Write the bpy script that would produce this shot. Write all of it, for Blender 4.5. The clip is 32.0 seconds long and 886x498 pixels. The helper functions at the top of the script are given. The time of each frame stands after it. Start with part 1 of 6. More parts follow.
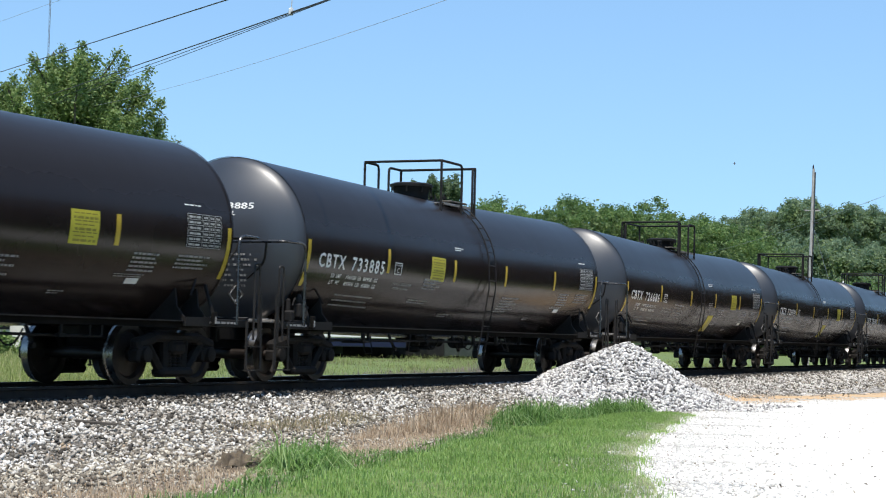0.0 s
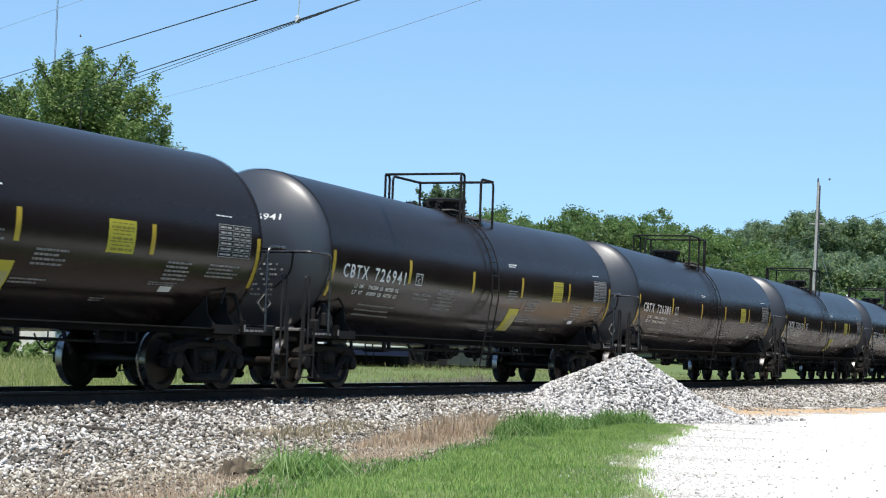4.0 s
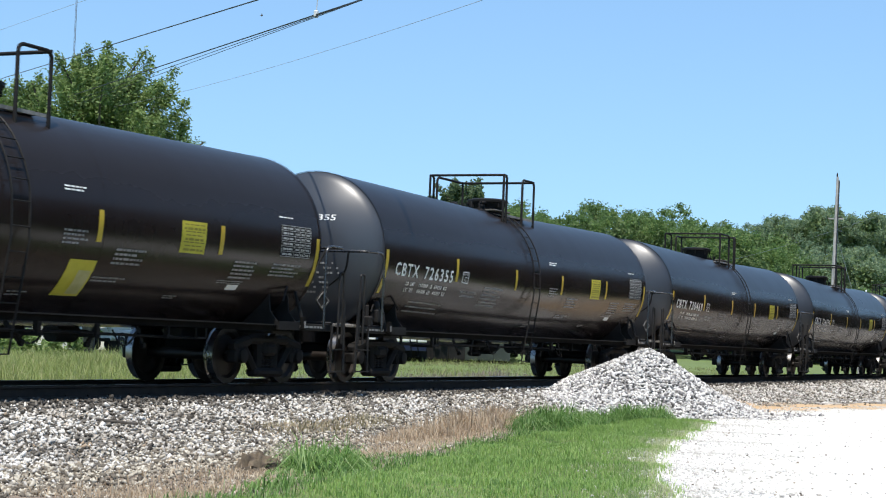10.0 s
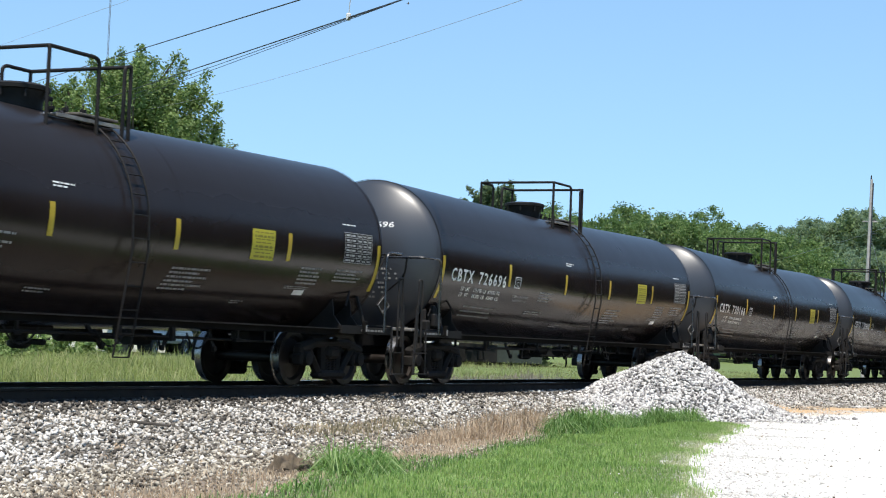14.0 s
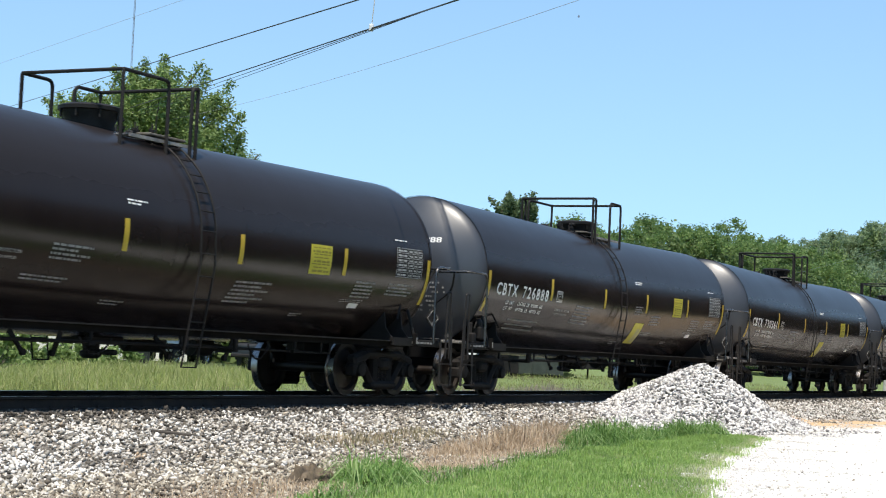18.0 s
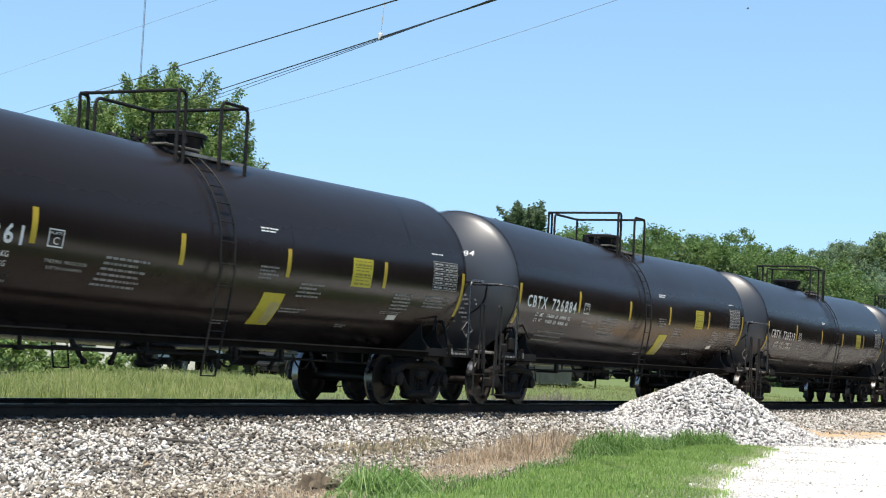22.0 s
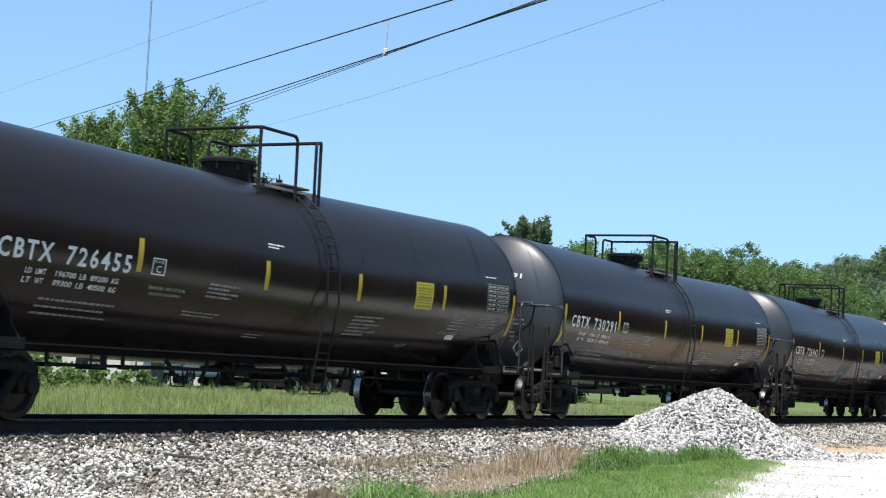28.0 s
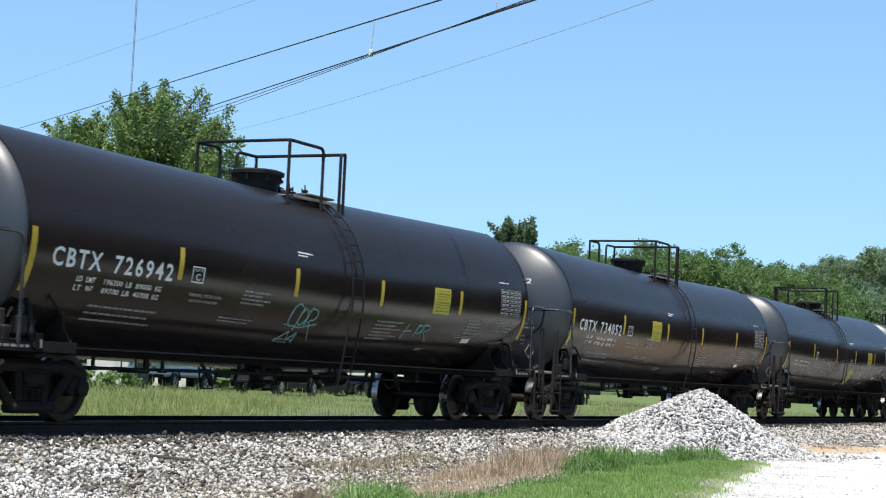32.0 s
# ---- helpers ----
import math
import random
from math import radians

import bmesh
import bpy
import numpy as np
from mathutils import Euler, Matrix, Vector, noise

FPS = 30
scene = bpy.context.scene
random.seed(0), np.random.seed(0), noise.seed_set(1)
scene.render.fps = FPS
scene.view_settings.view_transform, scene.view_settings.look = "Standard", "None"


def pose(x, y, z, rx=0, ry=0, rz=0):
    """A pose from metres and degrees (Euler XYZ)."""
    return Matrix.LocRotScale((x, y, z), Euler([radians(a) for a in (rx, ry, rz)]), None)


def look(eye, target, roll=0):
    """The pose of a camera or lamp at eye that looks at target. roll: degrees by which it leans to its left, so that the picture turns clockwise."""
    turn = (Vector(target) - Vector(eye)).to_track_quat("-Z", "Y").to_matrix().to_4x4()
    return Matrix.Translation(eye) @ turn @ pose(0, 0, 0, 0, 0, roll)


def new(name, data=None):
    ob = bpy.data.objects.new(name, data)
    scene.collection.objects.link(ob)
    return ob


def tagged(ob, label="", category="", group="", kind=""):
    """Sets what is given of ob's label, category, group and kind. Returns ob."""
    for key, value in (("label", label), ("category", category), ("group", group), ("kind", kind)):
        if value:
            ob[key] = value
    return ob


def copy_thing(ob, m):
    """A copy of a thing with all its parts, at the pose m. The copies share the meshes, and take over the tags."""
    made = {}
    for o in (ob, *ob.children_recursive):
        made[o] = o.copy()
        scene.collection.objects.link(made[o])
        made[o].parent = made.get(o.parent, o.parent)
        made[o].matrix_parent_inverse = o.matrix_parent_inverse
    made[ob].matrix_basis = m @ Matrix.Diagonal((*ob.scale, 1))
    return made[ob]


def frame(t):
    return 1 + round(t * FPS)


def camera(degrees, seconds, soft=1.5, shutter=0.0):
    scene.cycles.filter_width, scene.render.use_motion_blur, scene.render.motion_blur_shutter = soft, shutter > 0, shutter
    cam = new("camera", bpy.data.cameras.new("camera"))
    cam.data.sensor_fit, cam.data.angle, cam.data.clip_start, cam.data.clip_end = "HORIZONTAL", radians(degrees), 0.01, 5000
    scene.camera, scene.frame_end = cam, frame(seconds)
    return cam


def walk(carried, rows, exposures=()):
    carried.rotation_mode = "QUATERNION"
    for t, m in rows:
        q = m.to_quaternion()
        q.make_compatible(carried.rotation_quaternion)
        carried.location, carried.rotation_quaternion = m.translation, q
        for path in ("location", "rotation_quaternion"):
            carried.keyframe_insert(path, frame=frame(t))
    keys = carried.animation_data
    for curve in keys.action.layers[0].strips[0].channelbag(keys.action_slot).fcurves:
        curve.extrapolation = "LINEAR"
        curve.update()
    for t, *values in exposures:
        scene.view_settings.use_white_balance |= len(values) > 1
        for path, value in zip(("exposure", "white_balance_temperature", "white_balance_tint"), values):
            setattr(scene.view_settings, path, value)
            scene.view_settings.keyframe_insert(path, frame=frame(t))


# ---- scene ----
cam = camera(29.44, 32.0, soft=1.05, shutter=0.12)
PATH = [
    (0, pose(0, 0, 0.81, 93.029, -1.431, -65.911)),
    (0.5, pose(0, 0, 0.81, 93.124, -1.464, -66.012)),
    (1, pose(0, 0, 0.81, 93.201, -1.697, -66.067)),
    (1.5, pose(0, 0, 0.81, 93.271, -1.788, -66.078)),
    (2, pose(0, 0, 0.81, 93.321, -1.899, -66.106)),
    (2.5, pose(0, 0, 0.81, 93.368, -1.980, -66.072)),
    (4.5, pose(0, 0, 0.81, 93.318, -2.070, -65.767)),
    (5, pose(0, 0, 0.81, 93.302, -2.057, -65.771)),
    (5.5, pose(0, 0, 0.81, 93.295, -2.153, -65.761)),
    (6, pose(0, 0, 0.81, 93.271, -2.091, -65.711)),
    (6.5, pose(0, 0, 0.81, 93.219, -2.032, -65.669)),
    (7, pose(0, 0, 0.81, 93.134, -2.008, -65.607)),
    (7.5, pose(0, 0, 0.81, 93.084, -1.949, -65.556)),
    (8, pose(0, 0, 0.81, 93.058, -2.042, -65.544)),
    (8.5, pose(0, 0, 0.81, 93.074, -2.187, -65.508)),
    (9, pose(0, 0, 0.81, 93.097, -2.255, -65.433)),
    (9.5, pose(0, 0, 0.81, 93.115, -2.236, -65.320)),
    (10, pose(0, 0, 0.81, 93.132, -2.179, -65.201)),
    (10.5, pose(0, 0, 0.81, 93.147, -2.133, -65.071)),
    (11, pose(0, 0, 0.81, 93.168, -2.150, -65.011)),
    (11.5, pose(0, 0, 0.81, 93.186, -2.264, -64.899)),
    (12, pose(0, 0, 0.81, 93.196, -2.297, -64.804)),
    (12.5, pose(0, 0, 0.81, 93.214, -2.325, -64.634)),
    (13, pose(0, 0, 0.81, 93.194, -2.328, -64.460)),
    (13.5, pose(0, 0, 0.81, 93.182, -2.290, -64.293)),
    (14, pose(0, 0, 0.81, 93.177, -2.277, -64.115)),
    (14.5, pose(0, 0, 0.81, 93.161, -2.332, -63.992)),
    (16.5, pose(0, 0, 0.81, 93.248, -2.495, -63.608)),
    (17, pose(0, 0, 0.81, 93.317, -2.578, -63.542)),
    (17.5, pose(0, 0, 0.81, 93.421, -2.673, -63.503)),
    (18, pose(0, 0, 0.81, 93.516, -2.601, -63.392)),
    (18.5, pose(0, 0, 0.81, 93.586, -2.607, -63.306)),
    (19, pose(0, 0, 0.81, 93.658, -2.589, -63.222)),
    (19.5, pose(0, 0, 0.81, 93.714, -2.675, -63.154)),
    (20, pose(0, 0, 0.81, 93.785, -2.737, -63.130)),
    (20.5, pose(0, 0, 0.81, 93.817, -2.721, -63.131)),
    (21, pose(0, 0, 0.81, 93.815, -2.735, -63.098)),
    (21.5, pose(0, 0, 0.81, 93.821, -2.739, -63.129)),
    (22, pose(0, 0, 0.81, 93.812, -2.829, -63.128)),
    (22.5, pose(0, 0, 0.81, 93.824, -2.841, -63.127)),
    (23, pose(0, 0, 0.81, 93.834, -2.810, -63.104)),
    (23.5, pose(0, 0, 0.81, 93.846, -2.884, -63.039)),
    (24, pose(0, 0, 0.81, 93.906, -2.921, -62.980)),
    (24.5, pose(0, 0, 0.81, 93.963, -2.913, -62.982)),
    (25, pose(0, 0, 0.81, 94.027, -2.943, -62.951)),
    (25.5, pose(0, 0, 0.81, 94.095, -2.942, -62.943)),
    (27.5, pose(0, 0, 0.81, 94.318, -2.783, -62.922)),
    (28, pose(0, 0, 0.81, 94.311, -2.706, -62.936)),
    (28.5, pose(0, 0, 0.81, 94.331, -2.705, -62.999)),
    (29, pose(0, 0, 0.81, 94.335, -2.723, -63.075)),
    (29.5, pose(0, 0, 0.81, 94.343, -2.759, -63.163)),
    (30, pose(0, 0, 0.81, 94.334, -2.810, -63.246)),
    (30.5, pose(0, 0, 0.81, 94.339, -2.798, -63.305)),
    (31, pose(0, 0, 0.81, 94.348, -2.756, -63.348)),
    (31.5, pose(0, 0, 0.81, 94.340, -2.663, -63.368)),
    (32, pose(0, 0, 0.81, 94.365, -2.641, -63.422)),
]
walk(cam, PATH, [(0, 0.28, 6500, 10), (9, 0.29, 6500, 10), (13, 0.33, 6550, 10), (17, 0.43, 6850, 10), (23, 0.43, 6850, 10), (28, 0.33, 6550, 10), (32, 0.33, 6500, 10)])

# ---- sky and sun ----
SUN = Vector((-0.36, -0.12, 0.93)).normalized()      # towards the sun
world = bpy.data.worlds.new("sky")
scene.world = world
world.use_nodes = True
wn = world.node_tree
sky = wn.nodes.new("ShaderNodeTexSky")
sky.sky_type, sky.sun_disc = "NISHITA", False
sky.sun_elevation = math.asin(SUN.z)
sky.altitude = 1500
sky.sun_rotation = math.atan2(SUN.x, SUN.y)
sky.air_density, sky.dust_density, sky.ozone_density = 1.0, 0.0, 4.0
wco = wn.nodes.new("ShaderNodeTexCoord")
flat = wn.nodes.new("ShaderNodeMapping")          # a milder fall of blue towards the horizon
flat.inputs["Location"].default_value, flat.inputs["Scale"].default_value = (0, 0, 0.10), (1, 1, 0.5)
tone = wn.nodes.new("ShaderNodeMix")
tone.data_type, tone.blend_type = "RGBA", "MULTIPLY"
tone.inputs[0].default_value, tone.inputs[7].default_value = 1.0, (0.96, 1.035, 1.0, 1)
wn.links.new(wco.outputs["Generated"], flat.inputs["Vector"])
wn.links.new(flat.outputs[0], sky.inputs["Vector"])
wn.links.new(sky.outputs["Color"], tone.inputs[6])
wn.links.new(tone.outputs[2], wn.nodes["Background"].inputs["Color"])
wn.nodes["Background"].inputs["Strength"].default_value = 0.15
sun = new("sun", bpy.data.lights.new("sun", "SUN"))
sun.data.energy, sun.data.angle, sun.data.color = 4.75, radians(0.53), (1.0, 0.95, 0.87)
sun.matrix_world = look((0, 0, 60), Vector((0, 0, 60)) - SUN)

# ---- the track and the train's run ----
TY = 15.37            # middle of the track; it runs along x, rail tops at z = 0
PITCH = 17.675        # from car to car
RAD = 1.5             # tank radius


# small surges and lags of the train on its steady run: seconds, metres
SURGE = [(0, -0.02), (1, -0.09), (2, -0.1), (2.5, -0.05), (5, -0.01), (7, -0.03), (9, 0.01), (11, -0.01), (13, 0.04), (17, 0.03), (19, 0.04), (21, 0.0), (22.5, -0.07),
         (24.2, -0.15), (24.3, 0.11), (25.4, 0.16), (27.5, 0.08), (28.5, 0.04), (31, 0.0), (32, -0.05)]


def run(t):
    """Middle of the first whole car at t seconds."""
    return 32.87 - 8.654 * t + 0.0027 * t * t + float(np.interp(t, [a for a, _ in SURGE], [b for _, b in SURGE]))


# ---- materials ----
def nodes_of(name):
    m = bpy.data.materials.new(name)
    m.use_nodes = True
    nt = m.node_tree
    return m, nt, nt.nodes["Principled BSDF"]


def node(nt, kind, **inputs):
    n = nt.nodes.new(kind)
    for k, v in inputs.items():
        n.inputs[k].default_value = v
    return n


def noise_of(nt, scale, detail=4.0, space="Object"):
    co = nt.nodes.new("ShaderNodeTexCoord")
    n = node(nt, "ShaderNodeTexNoise", Scale=scale, Detail=detail)
    nt.links.new(co.outputs[space], n.inputs["Vector"])
    return n.outputs["Fac"]


def ramp(nt, fac, stops):
    r = nt.nodes.new("ShaderNodeValToRGB")
    els = r.color_ramp.elements
    while len(els) < len(stops):
        els.new(0.5)
    for e, (p, c) in zip(els, stops):
        e.position, e.color = p, (*c, 1)
    nt.links.new(fac, r.inputs["Fac"])
    return r.outputs["Color"]


def mix(nt, fac, a, b, mode="MIX"):
    m = nt.nodes.new("ShaderNodeMix")
    m.data_type, m.blend_type = "RGBA", mode
    for sock, v in ((m.inputs[0], fac), (m.inputs[6], a), (m.inputs[7], b)):
        if isinstance(v, (int, float)):
            sock.default_value = v
        elif isinstance(v, tuple):
            sock.default_value = (*v, 1)
        else:
            nt.links.new(v, sock)
    return m.outputs[2]


def bump(nt, bsdf, height, strength, distance):
    b = node(nt, "ShaderNodeBump", Strength=strength, Distance=distance)
    nt.links.new(height, b.inputs["Height"])
    nt.links.new(b.outputs["Normal"], bsdf.inputs["Normal"])


def plain(name, dark, light, rough=0.6, metal=0.0, scale=3.0, rough2=None, bumps=0.0, bscale=40.0, spec=0.5):
    """A surface that varies between two colours at two scales."""
    m, nt, b = nodes_of(name)
    big, fine = noise_of(nt, scale, 5.0), noise_of(nt, scale * 11, 3.0)
    f = nt.nodes.new("ShaderNodeMath")
    f.operation = "MULTIPLY_ADD"
    nt.links.new(fine, f.inputs[0])
    f.inputs[1].default_value = 0.35
    nt.links.new(big, f.inputs[2])
    nt.links.new(ramp(nt, f.outputs[0], [(0.45, dark), (0.85, light)]), b.inputs["Base Color"])
    b.inputs["Metallic"].default_value = metal
    b.inputs["Specular IOR Level"].default_value = spec
    lo, hi = (rough, rough) if rough2 is None else (rough, rough2)
    nt.links.new(ramp(nt, big, [(0.35, (lo,) * 3), (0.7, (hi,) * 3)]), b.inputs["Roughness"])
    if bumps:
        bump(nt, b, noise_of(nt, bscale, 3.0), bumps, 0.01)
    return m


def tank_paint(name, dark, light, lo, hi, spec, dusty):
    """Gloss paint; dusty: how much road dust has settled on what lies above the stripes."""
    m, nt, b = nodes_of(name)
    b.inputs["Specular IOR Level"].default_value = spec
    co = nt.nodes.new("ShaderNodeTexCoord")
    inf = nt.nodes.new("ShaderNodeObjectInfo")
    add = nt.nodes.new("ShaderNodeVectorMath")
    add.operation = "ADD"
    comb = nt.nodes.new("ShaderNodeCombineXYZ")
    mul = node(nt, "ShaderNodeMath")
    mul.operation = "MULTIPLY"
    nt.links.new(inf.outputs["Random"], mul.inputs[0])
    mul.inputs[1].default_value = 60.0
    nt.links.new(mul.outputs[0], comb.inputs[1])
    nt.links.new(co.outputs["Object"], add.inputs[0])
    nt.links.new(comb.outputs[0], add.inputs[1])

    def n(scale, detail, stretch):
        mp = nt.nodes.new("ShaderNodeMapping")
        mp.inputs["Scale"].default_value = stretch
        nt.links.new(add.outputs[0], mp.inputs["Vector"])
        t = node(nt, "ShaderNodeTexNoise", Scale=scale, Detail=detail)
        nt.links.new(mp.outputs[0], t.inputs["Vector"])
        return t.outputs["Fac"]

    clouds, streaks, grime = n(0.45, 4.0, (1, 1, 1)), n(1.3, 3.0, (2.2, 1, 0.3)), n(9.0, 3.0, (1, 1, 1))
    f = mix(nt, 0.3, clouds, streaks)
    dust = ramp(nt, f, [(0.42, (0.0,) * 3), (0.72, (1.0,) * 3)])
    col = mix(nt, dust, dark, light)
    col = mix(nt, ramp(nt, grime, [(0.62, (0.0,) * 3), (0.85, (0.4,) * 3)]), col, (0.026, 0.023, 0.02))
    sep = nt.nodes.new("ShaderNodeSeparateXYZ")
    nt.links.new(co.outputs["Object"], sep.inputs[0])
    up = node(nt, "ShaderNodeMapRange")
    for i, v in ((1, 2.3), (2, 2.95), (3, 0.0), (4, dusty)):
        up.inputs[i].default_value = v
    nt.links.new(sep.outputs[2], up.inputs[0])
    film = node(nt, "ShaderNodeMath")
    film.operation = "MULTIPLY"
    nt.links.new(up.outputs[0], film.inputs[0])
    nt.links.new(ramp(nt, f, [(0.2, (0.75,) * 3), (0.7, (1.0,) * 3)]), film.inputs[1])
    col = mix(nt, film.outputs[0], col, (0.0205, 0.0178, 0.0180))
    nt.links.new(col, b.inputs["Base Color"])
    gloss = ramp(nt, f, [(0.3, (lo,) * 3), (0.75, (hi,) * 3)])
    nt.links.new(mix(nt, film.outputs[0], gloss, (0.3, 0.3, 0.3)), b.inputs["Roughness"])
    nt.links.new(mix(nt, film.outputs[0], (spec,) * 3, (0.09,) * 3), b.inputs["Specular IOR Level"])
    bump(nt, b, n(1.5, 2.0, (1, 1, 1)), 0.03, 0.02)
    return m


M_TANK = tank_paint("black_tank_paint", (0.0175, 0.0115, 0.0105), (0.025, 0.017, 0.015), 0.17, 0.27, 0.25, 1.0)
# rougher than the shell; its lighter blue tone paints in the sky's sheen
M_HEAD = tank_paint("sky_toned_head_paint", (0.025, 0.029, 0.037), (0.036, 0.042, 0.053), 0.37, 0.45, 0.75, 0.0)
M_BLACK = plain("black_frame_paint", (0.009, 0.009, 0.009), (0.024, 0.022, 0.021), 0.5, 0.0, 2.0, 0.75, 0.1, 40.0, 0.14)
M_TRUCK = plain("grimy_cast_iron", (0.009, 0.008, 0.0075), (0.024, 0.0215, 0.0195), 0.6, 0.0, 4.0, 0.85, 0.25, 40.0, 0.14)
M_WHEEL = plain("rust_brown_wheel_steel", (0.007, 0.005, 0.004), (0.019, 0.0125, 0.009), 0.35, 0.0, 4.0, 0.6, 0.1, 40.0, 0.35)
M_TREAD = plain("polished_wheel_steel", (0.2, 0.185, 0.17), (0.38, 0.365, 0.35), 0.22, 1.0, 6.0, 0.4)
M_SILL = plain("dull_black_sill_paint", (0.006, 0.006, 0.006), (0.014, 0.013, 0.012), 0.85, 0.0, 2.0, 0.95, 0.1, 40.0, 0.04)
M_GREYSTEEL = plain("worn_steel", (0.05, 0.05, 0.052), (0.11, 0.108, 0.105), 0.2, 0.8, 5.0, 0.35)
M_IRON = plain("dark_bar_iron", (0.010, 0.009, 0.009), (0.028, 0.025, 0.023), 0.5, 0.0, 5.0, 0.7, 0.0, 40.0, 0.25)
M_DECK = plain("pale_galvanised_steel", (0.14, 0.13, 0.12), (0.32, 0.30, 0.27), 0.55, 0.2, 5.0, 0.7)
M_BOARD = plain("dull_tan_grating", (0.07, 0.062, 0.05), (0.16, 0.145, 0.12), 0.75, 0.0, 6.0, 0.9)
M_RAILHEAD = plain("polished_rail_steel", (0.3, 0.3, 0.32), (0.45, 0.45, 0.46), 0.25, 1.0, 2.0, 0.35)
M_RAILRUST = plain("rusty_rail_steel", (0.013, 0.01, 0.008), (0.038, 0.026, 0.018), 0.85, 0.0, 5.0, None, 0.3)
M_TIE = plain("weathered_tie_wood", (0.03, 0.026, 0.022), (0.11, 0.095, 0.08), 0.9, 0.0, 3.0, None, 0.4, 20)
M_YELLOW = plain("yellow_reflective_tape", (0.5, 0.34, 0.02), (0.62, 0.44, 0.04), 0.45, 0.0, 5.0)
M_PANEL = plain("yellow_panel_paint", (0.52, 0.45, 0.03), (0.62, 0.55, 0.05), 0.5, 0.0, 4.0)
M_PANELTXT = plain("dull_panel_print", (0.24, 0.2, 0.02), (0.32, 0.27, 0.03), 0.6, 0.0, 5.0)
M_WHITE = plain("white_stencil_paint", (0.76, 0.75, 0.71), (0.88, 0.87, 0.83), 0.55, 0.0, 6.0)
M_FAINT = plain("faded_stencil_paint", (0.2, 0.195, 0.19), (0.34, 0.33, 0.32), 0.6, 0.0, 6.0)
M_TABLE = plain("table_stencil_paint", (0.36, 0.36, 0.34), (0.52, 0.52, 0.5), 0.6, 0.0, 6.0)
M_PALEFIELD = plain("worn_yellow_paint", (0.42, 0.38, 0.14), (0.55, 0.5, 0.24), 0.6, 0.0, 6.0)
M_GRAF = plain("turquoise_spray_paint", (0.15, 0.3, 0.27), (0.26, 0.42, 0.38), 0.6, 0.0, 6.0)
M_WOODPOLE = plain("weathered_pole_wood", (0.32, 0.295, 0.27), (0.48, 0.45, 0.42), 0.9, 0.0, 3.0, None, 0.3)
M_WIRE = plain("dark_cable", (0.015, 0.015, 0.016), (0.035, 0.035, 0.035), 0.6)
M_WIREGREY = plain("grey_cable", (0.24, 0.26, 0.28), (0.34, 0.36, 0.38), 0.6)
M_BARK = plain("tree_bark", (0.05, 0.04, 0.03), (0.13, 0.11, 0.09), 0.95, 0.0, 5.0, None, 0.5)


def leafy(name, dark, light, dry=None):
    m, nt, b = nodes_of(name)
    g = nt.nodes.new("ShaderNodeNewGeometry")
    c = ramp(nt, g.outputs["Random Per Island"], [(0.0, dark), (0.55, light), (1.0, dry or light)])
    big = noise_of(nt, 0.35, 3.0)
    c = mix(nt, ramp(nt, big, [(0.35, (0.0,) * 3), (0.7, (0.6,) * 3)]), c, dark)
    nt.links.new(c, b.inputs["Base Color"])
    b.inputs["Roughness"].default_value = 0.6
    b.inputs["Specular IOR Level"].default_value = 0.2
    tr = nt.nodes.new("ShaderNodeBsdfTranslucent")
    nt.links.new(c, tr.inputs["Color"])
    ms = node(nt, "ShaderNodeMixShader", Fac=0.45)
    nt.links.new(b.outputs[0], ms.inputs[1])
    nt.links.new(tr.outputs[0], ms.inputs[2])
    nt.links.new(ms.outputs[0], nt.nodes["Material Output"].inputs["Surface"])
    return m


M_LEAF = leafy("elm_leaves", (0.105, 0.165, 0.05), (0.225, 0.325, 0.1), (0.4, 0.48, 0.22))
M_WOODS = leafy("far_woods_leaves", (0.085, 0.155, 0.048), (0.2, 0.305, 0.09), (0.33, 0.42, 0.17))
# dark maple green with a slight haze mixed into its colour
M_MAPLE = leafy("hazed_maple_leaves", (0.08, 0.125, 0.065), (0.14, 0.2, 0.095), (0.2, 0.26, 0.13))
# near-black leaves of an added backdrop; stands in for shade behind the yard
M_BACKDROP = leafy("dark_backdrop_leaves", (0.014, 0.02, 0.01), (0.03, 0.04, 0.02))
M_PALELAWN = leafy("dusty_grass", (0.42, 0.46, 0.24), (0.56, 0.57, 0.36), (0.68, 0.66, 0.5))
# far hillside greens, paler and bluer: distance haze painted into the leaves
M_HAZYHILL = leafy("hazy_hill_leaves", (0.16, 0.235, 0.135), (0.27, 0.355, 0.2), (0.38, 0.45, 0.27))
M_LAWN = leafy("lawn_grass", (0.235, 0.38, 0.1), (0.35, 0.515, 0.155), (0.49, 0.57, 0.26))
M_TALL = leafy("tall_grass", (0.08, 0.17, 0.045), (0.185, 0.335, 0.088), (0.42, 0.54, 0.26))
M_MEADOW = leafy("meadow_grass", (0.17, 0.215, 0.07), (0.27, 0.33, 0.11), (0.42, 0.41, 0.22))
M_MEADOWDRY = leafy("dry_meadow_grass", (0.17, 0.15, 0.09), (0.24, 0.21, 0.13), (0.34, 0.3, 0.2))
M_SEED = leafy("seed_stalks", (0.2, 0.165, 0.145), (0.3, 0.26, 0.22), (0.42, 0.38, 0.3))
M_STRAW = leafy("straw_weeds", (0.26, 0.23, 0.14), (0.38, 0.34, 0.22), (0.5, 0.45, 0.32))
M_DRY = leafy("dry_weeds", (0.38, 0.29, 0.2), (0.54, 0.43, 0.31), (0.66, 0.57, 0.44))


